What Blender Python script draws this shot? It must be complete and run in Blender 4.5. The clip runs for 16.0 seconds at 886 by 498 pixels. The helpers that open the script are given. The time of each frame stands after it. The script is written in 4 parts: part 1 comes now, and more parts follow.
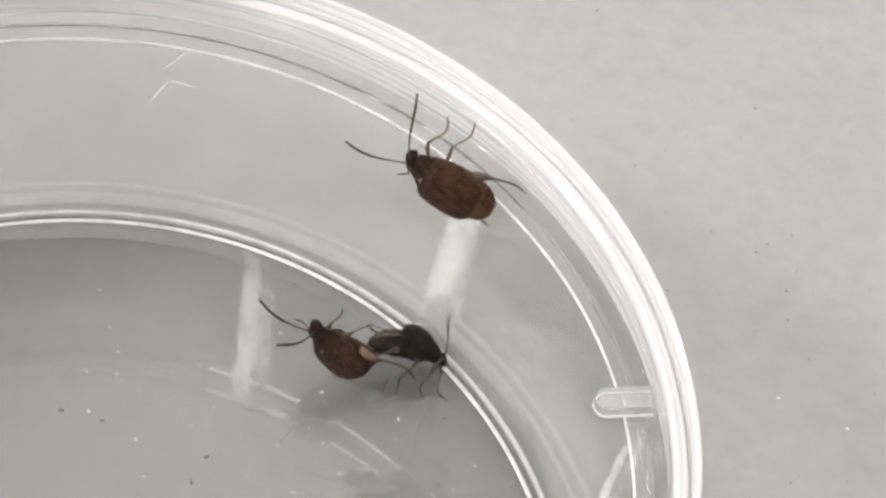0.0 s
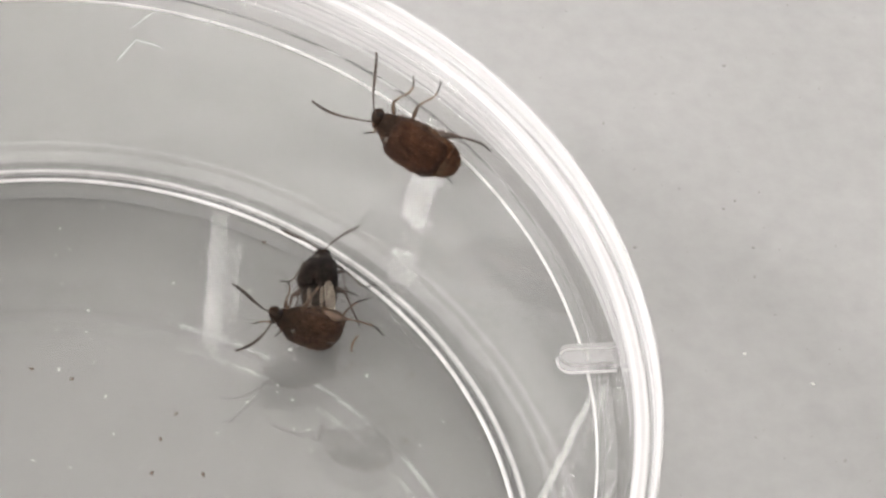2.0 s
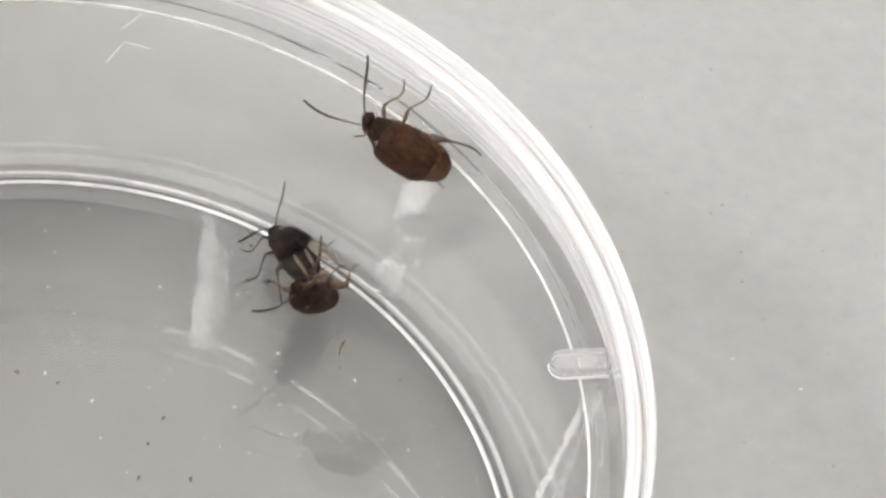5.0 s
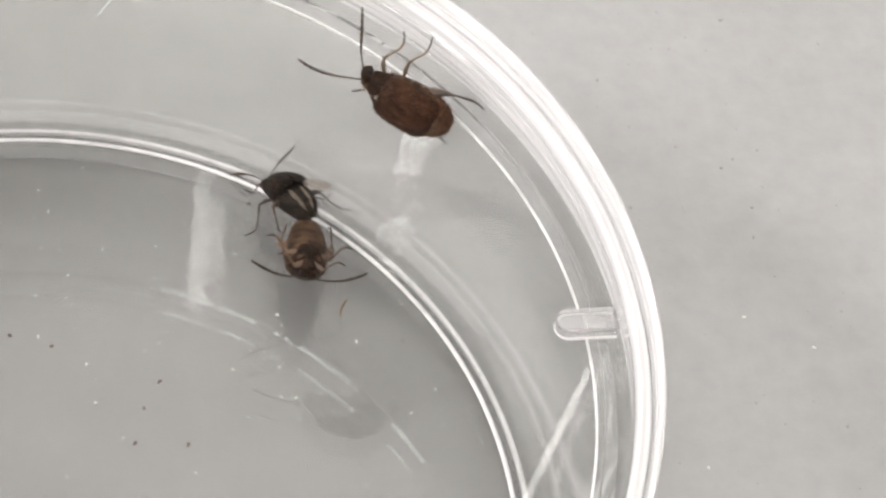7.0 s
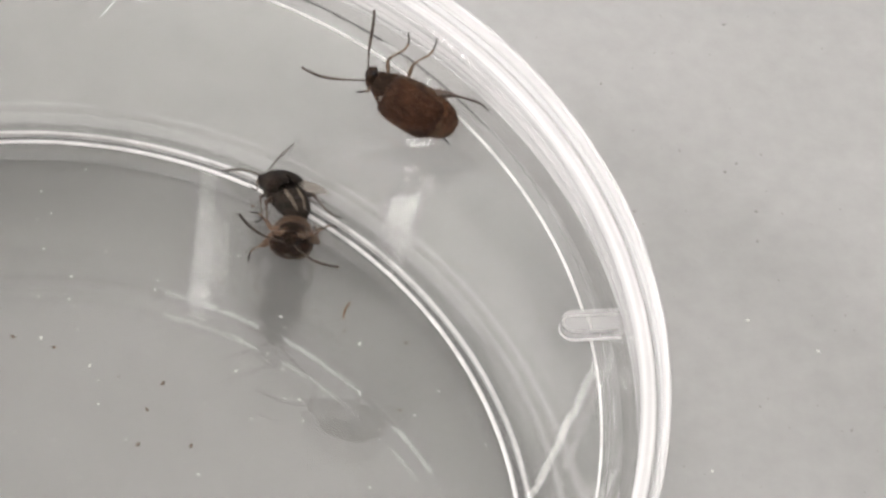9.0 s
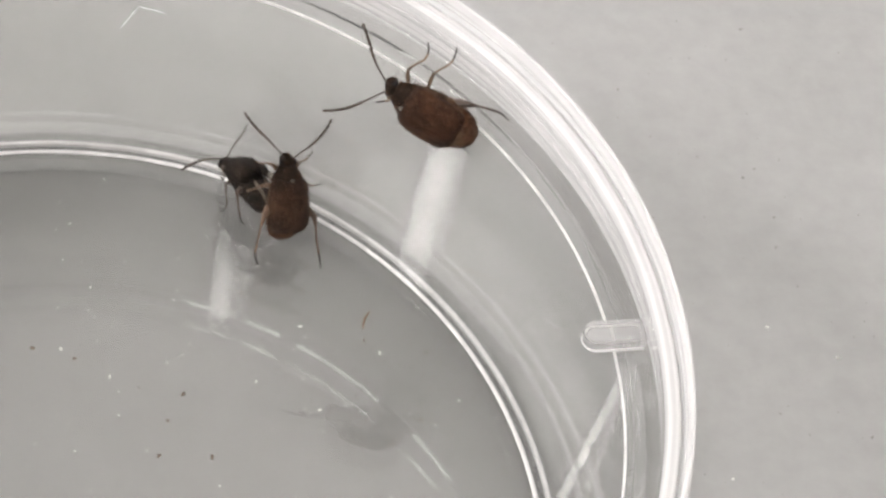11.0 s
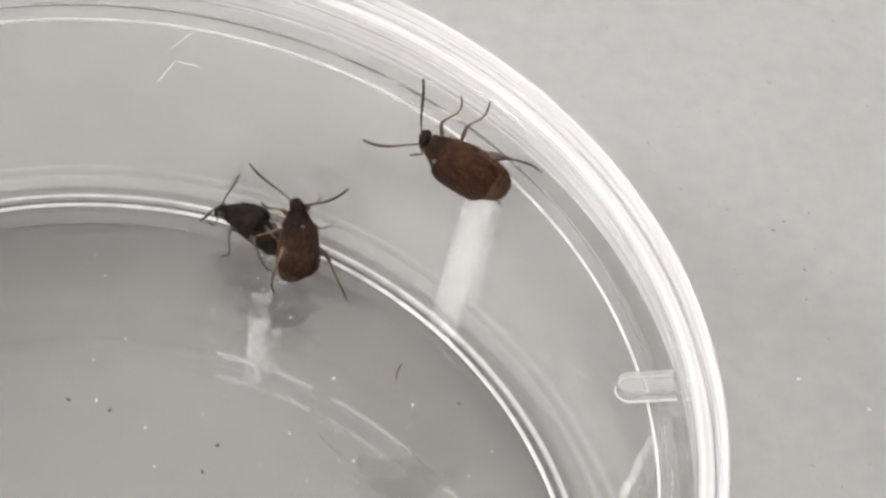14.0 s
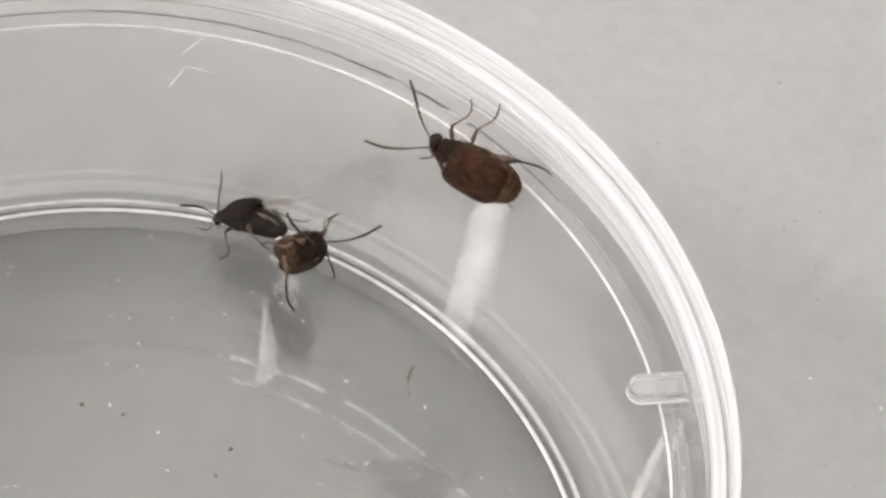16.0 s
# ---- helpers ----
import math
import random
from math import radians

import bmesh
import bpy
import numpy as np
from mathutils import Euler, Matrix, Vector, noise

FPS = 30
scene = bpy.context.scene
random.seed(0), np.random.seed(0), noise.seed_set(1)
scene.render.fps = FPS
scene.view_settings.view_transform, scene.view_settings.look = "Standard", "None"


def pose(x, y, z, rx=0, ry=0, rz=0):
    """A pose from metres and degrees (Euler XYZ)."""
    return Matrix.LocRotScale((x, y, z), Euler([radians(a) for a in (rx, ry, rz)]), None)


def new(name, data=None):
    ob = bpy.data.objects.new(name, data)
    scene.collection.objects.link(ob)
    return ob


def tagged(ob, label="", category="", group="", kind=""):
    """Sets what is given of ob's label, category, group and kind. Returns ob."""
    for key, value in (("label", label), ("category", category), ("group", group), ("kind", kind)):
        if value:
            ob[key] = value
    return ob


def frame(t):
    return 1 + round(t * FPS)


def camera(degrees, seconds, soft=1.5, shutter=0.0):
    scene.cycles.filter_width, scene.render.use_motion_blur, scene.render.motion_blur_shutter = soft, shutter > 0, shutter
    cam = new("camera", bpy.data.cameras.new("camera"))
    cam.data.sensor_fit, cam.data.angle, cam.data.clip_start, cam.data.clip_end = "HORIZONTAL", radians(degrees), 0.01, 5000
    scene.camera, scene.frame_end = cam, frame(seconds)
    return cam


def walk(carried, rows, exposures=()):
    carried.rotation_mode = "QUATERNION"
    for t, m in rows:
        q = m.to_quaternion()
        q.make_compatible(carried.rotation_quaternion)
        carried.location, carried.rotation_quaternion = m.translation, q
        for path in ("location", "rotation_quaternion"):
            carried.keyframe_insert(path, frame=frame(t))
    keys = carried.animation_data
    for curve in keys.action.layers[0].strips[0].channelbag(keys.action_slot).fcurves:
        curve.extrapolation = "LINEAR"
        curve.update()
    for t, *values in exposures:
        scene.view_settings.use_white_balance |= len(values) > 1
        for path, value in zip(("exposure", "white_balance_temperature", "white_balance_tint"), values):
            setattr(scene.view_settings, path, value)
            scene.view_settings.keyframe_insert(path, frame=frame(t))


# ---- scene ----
# ---- camera ----
cam = camera(24.196, 16.0, soft=2.6)
walk(cam, [
    (0, pose(-0.00085, -0.03702, 0.06286, 40.637, -8.138, -6.931)),
    (0.5, pose(-0.00043, -0.03690, 0.06334, 40.573, -8.346, -7.198)),
    (1, pose(-0.00049, -0.03735, 0.06340, 39.406, -8.421, -6.921)),
    (1.5, pose(-0.00040, -0.03750, 0.06315, 39.525, -8.216, -7.107)),
    (2, pose(-0.00025, -0.03741, 0.06338, 39.499, -8.299, -7.322)),
    (2.5, pose(-0.00026, -0.03736, 0.06320, 39.575, -8.426, -7.394)),
    (3, pose(-0.00047, -0.03726, 0.06332, 39.721, -8.819, -7.549)),
    (3.5, pose(-0.00107, -0.03701, 0.06338, 39.677, -9.006, -7.543)),
    (3.7, pose(-0.00071, -0.03703, 0.06334, 39.653, -8.984, -7.380)),
    (5.8, pose(-0.00091, -0.03680, 0.06268, 39.092, -9.118, -7.811)),
    (6, pose(-0.00091, -0.03617, 0.06211, 38.538, -8.861, -7.554)),
    (6.5, pose(-0.00058, -0.03554, 0.06140, 38.051, -8.410, -7.387)),
    (7, pose(-0.00021, -0.03574, 0.06163, 38.355, -8.621, -7.825)),
    (7.5, pose(0.00017, -0.03581, 0.06185, 38.617, -8.789, -8.081)),
    (8, pose(-0.00003, -0.03608, 0.06195, 38.880, -8.971, -8.191)),
    (8.5, pose(-0.00052, -0.03592, 0.06148, 39.074, -8.890, -7.920)),
    (8.7, pose(-0.00033, -0.03596, 0.06127, 38.769, -8.774, -7.751)),
    (11, pose(-0.00090, -0.03535, 0.06144, 38.535, -8.487, -7.889)),
    (11.5, pose(-0.00117, -0.03533, 0.06117, 39.045, -8.001, -7.384)),
    (12, pose(-0.00139, -0.03520, 0.06130, 39.007, -7.895, -7.210)),
    (12.5, pose(-0.00122, -0.03521, 0.06128, 38.901, -7.672, -7.479)),
    (13, pose(-0.00064, -0.03559, 0.06130, 39.174, -7.423, -7.285)),
    (13.5, pose(-0.00110, -0.03553, 0.06124, 39.353, -7.547, -7.406)),
    (14, pose(-0.00132, -0.03567, 0.06168, 40.004, -7.964, -7.498)),
    (14.5, pose(-0.00133, -0.03552, 0.06180, 40.045, -7.894, -7.190)),
    (15, pose(-0.00132, -0.03571, 0.06190, 40.019, -7.808, -7.452)),
    (15.5, pose(-0.00127, -0.03574, 0.06213, 39.818, -7.593, -7.712)),
    (16, pose(-0.00131, -0.03566, 0.06193, 39.965, -7.436, -7.599)),
], [(0, -0.13), (3.7, -0.09), (7.9, -0.08), (8.5, -0.185), (10.8, -0.195), (16, -0.195)])

MM = 0.001
FLOOR = 1.2            # top of the dish's floor over the bench, in millimetres

# ---- world and light ----
world = bpy.data.worlds.new("world")
scene.world = world
world.use_nodes = True
world.node_tree.nodes["Background"].inputs[0].default_value = (0.9, 0.95, 1.0, 1)
world.node_tree.nodes["Background"].inputs[1].default_value = 0.0
scene.view_settings.exposure = 0.25
LAMP = 108.0            # radiance of the ceiling lights' diffusers
SOFT = 21.5            # radiance of the square panel over the bench
ADDED_DAYLIGHT = 5.0       # radiance of the sky in the added, unseen west and south windows
DAYLIGHT = 2.0         # radiance of the sky in the window
CEILING = 1.9          # metres over the bench top
LIGHTS = [             # x, y, size along, size across, turn in degrees, radiance
    (-2.17, -0.27, 0.70, 0.25, 7, LAMP),
    (-0.735, -0.722, 0.42, 0.085, 44.5, LAMP),
    (-0.82, 1.37, 0.42, 0.08, 121, LAMP),
    (0.37, 0.745, 0.56, 0.56, 0, SOFT),
]

WINDOW = (-1.4, 1.8, 0.15, 1.45)     # from, to, sill and head of the north window
WEST = (-2.74, 1.3, 0.50, 1.75)       # the same of the west window, added out of view
SOUTH = (1.35, 3.14, 0.50, 1.75)      # the same of the south window, added out of view, counted westward


def daylight(name, win, radiance, m):
    sky = bpy.data.lights.new(name, "AREA")
    sky.shape, sky.size, sky.size_y = "RECTANGLE", win[1] - win[0], win[3] - win[2]
    sky.energy = radiance * math.pi * sky.size * sky.size_y
    sky.color = (0.99, 0.972, 0.982)
    new(name, sky).matrix_basis = m


daylight("window_daylight", WINDOW, DAYLIGHT, pose((WINDOW[0] + WINDOW[1]) / 2, 3.02, (WINDOW[2] + WINDOW[3]) / 2, -90, 0, 0))
# Unseen west and south windows, added to light the floor's arc and the rim.
daylight("added_west_daylight", WEST, ADDED_DAYLIGHT, pose(-3.32, (WEST[0] + WEST[1]) / 2, (WEST[2] + WEST[3]) / 2, 90, 0, -90))
daylight("added_south_daylight", SOUTH, ADDED_DAYLIGHT, pose(-(SOUTH[0] + SOUTH[1]) / 2, -2.92, (SOUTH[2] + SOUTH[3]) / 2, 90, 0, 0))


# ---- materials ----
def material(name):
    m = bpy.data.materials.new(name)
    m.use_nodes = True
    t = m.node_tree
    return m, t, t.nodes["Principled BSDF"], t.nodes, t.links


def ramp(nodes, stops):
    r = nodes.new("ShaderNodeValToRGB")
    while len(r.color_ramp.elements) < len(stops):
        r.color_ramp.elements.new(0.5)
    for e, (p, c) in zip(r.color_ramp.elements, stops):
        e.position, e.color = p, (*c, 1)
    return r


def noise_node(nodes, links, scale, detail=4, rough=0.55, coord="Object"):
    c = nodes.new("ShaderNodeTexCoord")
    n = nodes.new("ShaderNodeTexNoise")
    n.inputs["Scale"].default_value = scale
    n.inputs["Detail"].default_value = detail
    n.inputs["Roughness"].default_value = rough
    links.new(c.outputs[coord], n.inputs["Vector"])
    return n


def bump(nodes, links, height, shader, strength, distance):
    b = nodes.new("ShaderNodeBump")
    b.inputs["Strength"].default_value = strength
    b.inputs["Distance"].default_value = distance
    links.new(height, b.inputs["Height"])
    links.new(b.outputs["Normal"], shader.inputs["Normal"])


def speckled(name, low, high, scale, rough=0.6, relief=0.0, fine=None, spec=0.5):
    """A surface with variation at two scales: broad blotches and a fine grain."""
    m, t, p, nodes, links = material(name)
    a = noise_node(nodes, links, scale)
    b = noise_node(nodes, links, fine or scale * 9, 5, 0.6)
    mix = nodes.new("ShaderNodeMath")
    mix.operation = "MULTIPLY_ADD"
    mix.inputs[1].default_value = 0.45
    links.new(b.outputs["Fac"], mix.inputs[0])
    half = nodes.new("ShaderNodeMath")
    half.operation = "MULTIPLY"
    half.inputs[1].default_value = 0.55
    links.new(a.outputs["Fac"], half.inputs[0])
    links.new(half.outputs[0], mix.inputs[2])
    r = ramp(nodes, [(0.36, low), (0.64, high)])
    links.new(mix.outputs[0], r.inputs[0])
    links.new(r.outputs[0], p.inputs["Base Color"])
    p.inputs["Roughness"].default_value = rough
    p.inputs["Specular IOR Level"].default_value = spec
    if relief:
        bump(nodes, links, b.outputs["Fac"], p, 0.6, relief)
    return m


def clear_plastic(name, strength, rough=0.03, wave=0.0, haze=0.0, tint=0.998, streaky=False):
    """Thin clear sheet: mirrors by Schlick's law from the angle of view, lets the rest straight through."""
    m = bpy.data.materials.new(name)
    m.use_nodes = True
    nodes, links = m.node_tree.nodes, m.node_tree.links
    nodes.remove(nodes["Principled BSDF"])
    face = nodes.new("ShaderNodeLayerWeight")
    face.inputs["Blend"].default_value = 0.5
    power = nodes.new("ShaderNodeMath")
    power.operation = "POWER"
    power.inputs[1].default_value = 5.0
    links.new(face.outputs["Facing"], power.inputs[0])
    share = nodes.new("ShaderNodeMath")
    share.operation = "MULTIPLY_ADD"
    share.inputs[1].default_value = 1 - strength
    share.inputs[2].default_value = strength
    links.new(power.outputs[0], share.inputs[0])
    clear = nodes.new("ShaderNodeBsdfTransparent")
    clear.inputs[0].default_value = (tint, tint, tint * 0.998, 1)
    gloss = nodes.new("ShaderNodeBsdfGlossy")
    gloss.inputs["Roughness"].default_value = rough
    if wave:
        bump(nodes, links, noise_node(nodes, links, 450, 2).outputs["Fac"], gloss, 0.5, wave)
    mix = nodes.new("ShaderNodeMixShader")
    links.new(share.outputs[0], mix.inputs[0])
    links.new(clear.outputs[0], mix.inputs[1])
    links.new(gloss.outputs[0], mix.inputs[2])
    if haze:
        # White haze: smears on the floor, painted-in brightness on the wall and cover edge.
        scatter = nodes.new("ShaderNodeBsdfDiffuse")
        scatter.inputs["Color"].default_value = (0.97, 0.97, 0.965, 1)
        whitened = nodes.new("ShaderNodeMapRange")
        whitened.inputs["From Min"].default_value, whitened.inputs["From Max"].default_value = (0.38, 0.60) if streaky else (0.3, 0.7)
        whitened.inputs["To Min"].default_value, whitened.inputs["To Max"].default_value = haze * (0.35 if streaky else 0.3), haze * (1.65 if streaky else 1.7)
        grain = streaks(nodes, links) if streaky else noise_node(nodes, links, 320, 9, 0.78)
        links.new(grain.outputs["Fac"], whitened.inputs["Value"])
        hazed = nodes.new("ShaderNodeMixShader")
        links.new(whitened.outputs[0], hazed.inputs[0])
        links.new(mix.outputs[0], hazed.inputs[1])
        links.new(scatter.outputs[0], hazed.inputs[2])
        mix = hazed
    links.new(mix.outputs[0], nodes["Material Output"].inputs[0])
    return m


def streaks(nodes, links):
    """Painted strands of light round the dish: a noise over radius and height, stretched along the ring."""
    c = nodes.new("ShaderNodeTexCoord")
    x = nodes.new("ShaderNodeSeparateXYZ")
    links.new(c.outputs["Object"], x.inputs[0])
    flat = nodes.new("ShaderNodeCombineXYZ")
    links.new(x.outputs["X"], flat.inputs["X"])
    links.new(x.outputs["Y"], flat.inputs["Y"])
    radius = nodes.new("ShaderNodeVectorMath")
    radius.operation = "LENGTH"
    links.new(flat.outputs[0], radius.inputs[0])
    side = nodes.new("ShaderNodeMath")
    side.operation = "MULTIPLY"
    side.inputs[1].default_value = 0.02
    links.new(x.outputs["X"], side.inputs[0])
    v = nodes.new("ShaderNodeCombineXYZ")
    links.new(radius.outputs["Value"], v.inputs["X"])
    links.new(side.outputs[0], v.inputs["Y"])
    links.new(x.outputs["Z"], v.inputs["Z"])
    n = nodes.new("ShaderNodeTexNoise")
    n.inputs["Scale"].default_value = 5200
    n.inputs["Detail"].default_value = 3
    links.new(v.outputs[0], n.inputs["Vector"])
    return n


def solid_plastic(name, rough=0.0, haze=0.0, streaky=True):
    """Thick clear plastic that bends the light; haze is the share painted white for light caught in it."""
    m = bpy.data.materials.new(name)
    m.use_nodes = True
    nodes, links = m.node_tree.nodes, m.node_tree.links
    nodes.remove(nodes["Principled BSDF"])
    g = nodes.new("ShaderNodeBsdfGlass")
    g.inputs["IOR"].default_value = 1.57
    g.inputs["Roughness"].default_value = rough
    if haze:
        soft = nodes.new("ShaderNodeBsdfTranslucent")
        scatter = nodes.new("ShaderNodeBsdfDiffuse")
        for n in (soft, scatter):
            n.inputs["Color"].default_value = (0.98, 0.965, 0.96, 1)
        glow = nodes.new("ShaderNodeMixShader")
        glow.inputs[0].default_value = 0.25
        links.new(scatter.outputs[0], glow.inputs[1])
        links.new(soft.outputs[0], glow.inputs[2])
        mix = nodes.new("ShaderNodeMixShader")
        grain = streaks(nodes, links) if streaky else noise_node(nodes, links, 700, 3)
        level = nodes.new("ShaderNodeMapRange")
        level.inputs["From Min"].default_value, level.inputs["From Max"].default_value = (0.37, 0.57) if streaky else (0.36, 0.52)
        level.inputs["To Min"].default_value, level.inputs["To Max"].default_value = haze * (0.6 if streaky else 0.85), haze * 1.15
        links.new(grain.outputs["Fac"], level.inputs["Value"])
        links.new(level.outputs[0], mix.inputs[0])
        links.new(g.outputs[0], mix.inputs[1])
        links.new(glow.outputs[0], mix.inputs[2])
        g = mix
    links.new(g.outputs[0], nodes["Material Output"].inputs[0])
    return m


def lamp_material(name, strength):
    m, t, p, nodes, links = material(name)
    p.inputs["Base Color"].default_value = (0.9, 0.9, 0.9, 1)
    p.inputs["Emission Color"].default_value = (1.0, 0.965, 0.952, 1)
    p.inputs["Emission Strength"].default_value = strength
    return m


def stretched(nodes, links, scale, sizes, detail=3):
    """A noise drawn out along an axis: sizes are the shares of the scale along x, y and z."""
    c = nodes.new("ShaderNodeTexCoord")
    m = nodes.new("ShaderNodeMapping")
    m.inputs["Scale"].default_value = sizes
    links.new(c.outputs["Object"], m.inputs["Vector"])
    n = nodes.new("ShaderNodeTexNoise")
    n.inputs["Scale"].default_value = scale
    n.inputs["Detail"].default_value = detail
    n.inputs["Roughness"].default_value = 0.6
    links.new(m.outputs[0], n.inputs["Vector"])
    return n


def blend(nodes, links, kind, factor, a, b):
    """Mixes two colours; the factor is a number or a socket."""
    x = nodes.new("ShaderNodeMix")
    x.data_type, x.blend_type = "RGBA", kind
    if isinstance(factor, float):
        x.inputs["Factor"].default_value = factor
    else:
        links.new(factor, x.inputs["Factor"])
    for value, name in ((a, "A"), (b, "B")):
        if isinstance(value, tuple):
            x.inputs[name].default_value = (*value, 1)
        else:
            links.new(value, x.inputs[name])
    return x.outputs["Result"]


def elytra_material(name, low, mid, high, hair):
    """Wing cases: fine grooves along the body, broad dark and brown blotches, and a nap of short pale hairs."""
    m, t, p, nodes, links = material(name)
    c = nodes.new("ShaderNodeTexCoord")
    w = nodes.new("ShaderNodeTexWave")
    w.bands_direction = "Y"
    w.inputs["Scale"].default_value = 2600
    w.inputs["Distortion"].default_value = 1.2
    w.inputs["Detail Scale"].default_value = 900
    links.new(c.outputs["Object"], w.inputs["Vector"])
    broad_spots = stretched(nodes, links, 1250, (0.75, 1.25, 1.0), 4)
    r = ramp(nodes, [(0.34, low), (0.50, mid), (0.68, high)])
    links.new(broad_spots.outputs["Fac"], r.inputs[0])
    axis = nodes.new("ShaderNodeSeparateXYZ")
    links.new(c.outputs["Object"], axis.inputs[0])
    collar = nodes.new("ShaderNodeMapRange")
    collar.inputs["From Min"].default_value, collar.inputs["From Max"].default_value = -0.0007, 0.0008
    collar.inputs["To Max"].default_value = 0.85
    links.new(axis.outputs["X"], collar.inputs["Value"])
    based = blend(nodes, links, "MIX", collar.outputs[0], r.outputs[0], low)
    spot_at = nodes.new("ShaderNodeVectorMath")
    spot_at.operation = "DISTANCE"
    mirror = nodes.new("ShaderNodeVectorMath")
    mirror.operation = "ABSOLUTE"
    links.new(c.outputs["Object"], mirror.inputs[0])
    links.new(mirror.outputs[0], spot_at.inputs[0])
    spot_at.inputs[1].default_value = (0.00085, 0.00055, 0.00035)
    fleck = nodes.new("ShaderNodeMapRange")
    fleck.inputs["From Min"].default_value, fleck.inputs["From Max"].default_value = 0.0005, 0.0002
    fleck.inputs["To Max"].default_value = 0.7
    links.new(spot_at.outputs["Value"], fleck.inputs["Value"])
    marked = blend(nodes, links, "MIX", fleck.outputs[0], based, low)
    grooved = blend(nodes, links, "MULTIPLY", 0.2, marked, w.outputs["Color"])
    nap = stretched(nodes, links, 9000, (0.3, 1.0, 1.0), 4)
    tufts = noise_node(nodes, links, 2600, 3)
    both = nodes.new("ShaderNodeMath")
    both.operation = "MULTIPLY"
    links.new(nap.outputs["Fac"], both.inputs[0])
    links.new(tufts.outputs["Fac"], both.inputs[1])
    share = nodes.new("ShaderNodeMapRange")
    share.inputs["From Min"].default_value, share.inputs["From Max"].default_value = 0.24, 0.40
    share.inputs["To Max"].default_value = 0.36
    links.new(both.outputs[0], share.inputs["Value"])
    links.new(blend(nodes, links, "MIX", share.outputs[0], grooved, hair), p.inputs["Base Color"])
    p.inputs["Roughness"].default_value = 0.55
    p.inputs["Specular IOR Level"].default_value = 0.08
    height = nodes.new("ShaderNodeMath")
    height.operation = "MULTIPLY_ADD"
    height.inputs[1].default_value = 0.8
    links.new(nap.outputs["Fac"], height.inputs[0])
    links.new(w.outputs["Fac"], height.inputs[2])
    bump(nodes, links, height.outputs[0], p, 0.6, 0.00003)
    return m


def banded_material(name, dark, mid, pale, period):
    """Tail plates and bellies: rings across the body, with pale worn edges and hairs."""
    m, t, p, nodes, links = material(name)
    c = nodes.new("ShaderNodeTexCoord")
    w = nodes.new("ShaderNodeTexWave")
    w.bands_direction = "X"
    w.inputs["Scale"].default_value = 0.314 / period
    w.inputs["Distortion"].default_value = 3.2
    w.inputs["Detail"].default_value = 2.0
    w.inputs["Detail Scale"].default_value = 700
    links.new(c.outputs["Object"], w.inputs["Vector"])
    a = stretched(nodes, links, 1900, (1.0, 0.8, 1.0), 4)
    r = ramp(nodes, [(0.36, dark), (0.64, mid)])
    links.new(a.outputs["Fac"], r.inputs[0])
    ring_share = nodes.new("ShaderNodeMapRange")
    ring_share.inputs["From Min"].default_value, ring_share.inputs["From Max"].default_value = 0.55, 1.0
    ring_share.inputs["To Max"].default_value = 0.28
    links.new(w.outputs["Fac"], ring_share.inputs["Value"])
    ringed = blend(nodes, links, "MIX", ring_share.outputs[0], r.outputs[0], pale)
    nap = noise_node(nodes, links, 11000, 4, 0.65)
    speck = ramp(nodes, [(0.40, (0.45, 0.43, 0.42)), (0.62, (1.0, 1.0, 1.0))])
    links.new(nap.outputs["Fac"], speck.inputs[0])
    links.new(blend(nodes, links, "MULTIPLY", 1.0, ringed, speck.outputs[0]), p.inputs["Base Color"])
    p.inputs["Roughness"].default_value = 0.6
    p.inputs["Specular IOR Level"].default_value = 0.12
    bump(nodes, links, nap.outputs["Fac"], p, 0.6, 0.00001)
    return m


BENCH = speckled("grey_laminate", (0.300, 0.295, 0.290), (0.352, 0.347, 0.340), 60, 0.6, 0.00002, 900, 0.12)
PLASTER = speckled("white_plaster", (0.80, 0.79, 0.77), (0.86, 0.85, 0.83), 2, 0.85, 0.0005, 40)
VINYL = speckled("grey_vinyl", (0.42, 0.42, 0.41), (0.5, 0.5, 0.49), 4, 0.5, 0.0002, 90)
STEEL = speckled("painted_steel", (0.55, 0.55, 0.55), (0.62, 0.62, 0.61), 8, 0.4, 0.0001, 200)
WHITE_PAINT = speckled("white_paint", (0.76, 0.76, 0.75), (0.82, 0.82, 0.81), 6, 0.5, 0.0001, 150)
CLEAR = clear_plastic("clear_polystyrene", 0.004)
# The wall's haze paints in brightness that bare clear plastic would reflect.
CLEAR_WALL = clear_plastic("clear_polystyrene_wall", 0.15, 0.036, 0.000004, 0.085)
CLEAR_FLOOR = clear_plastic("clear_polystyrene_floor", 0.115, 0.012, 0.0000005, 0.030, 0.958)
SOLID = solid_plastic("thick_clear_polystyrene", 0.03)
# White haze in these paints the light that the clear edges catch.
BAND_GLOW = solid_plastic("painted_band_glow", 0.08, 0.49)
LINE_GLOW = solid_plastic("painted_line_glow", 0.08, 0.80, False)
RIB = solid_plastic("clear_polystyrene_rib", 0.01, 0.2)
# Dark tints painting the shade in and beside the bead rings.
FAINT_SHADE = clear_plastic("painted_faint_shade", 0.02, 0.06, 0.0, 0.0, 0.955)
PAINTED_SHADE = clear_plastic("painted_band_shade", 0.02, 0.06, 0.0, 0.0, 0.80)
# Near-mirror for the reflector ring added under the cover.
ARC_GLOSS = clear_plastic("added_arc_gloss", 0.72, 0.012)
# Haze in these three paints the pale strands of light round the cover.
SHOULDER_GLOW = clear_plastic("painted_shoulder_glow", 0.04, 0.06, 0.0, 0.02, 0.998, True)
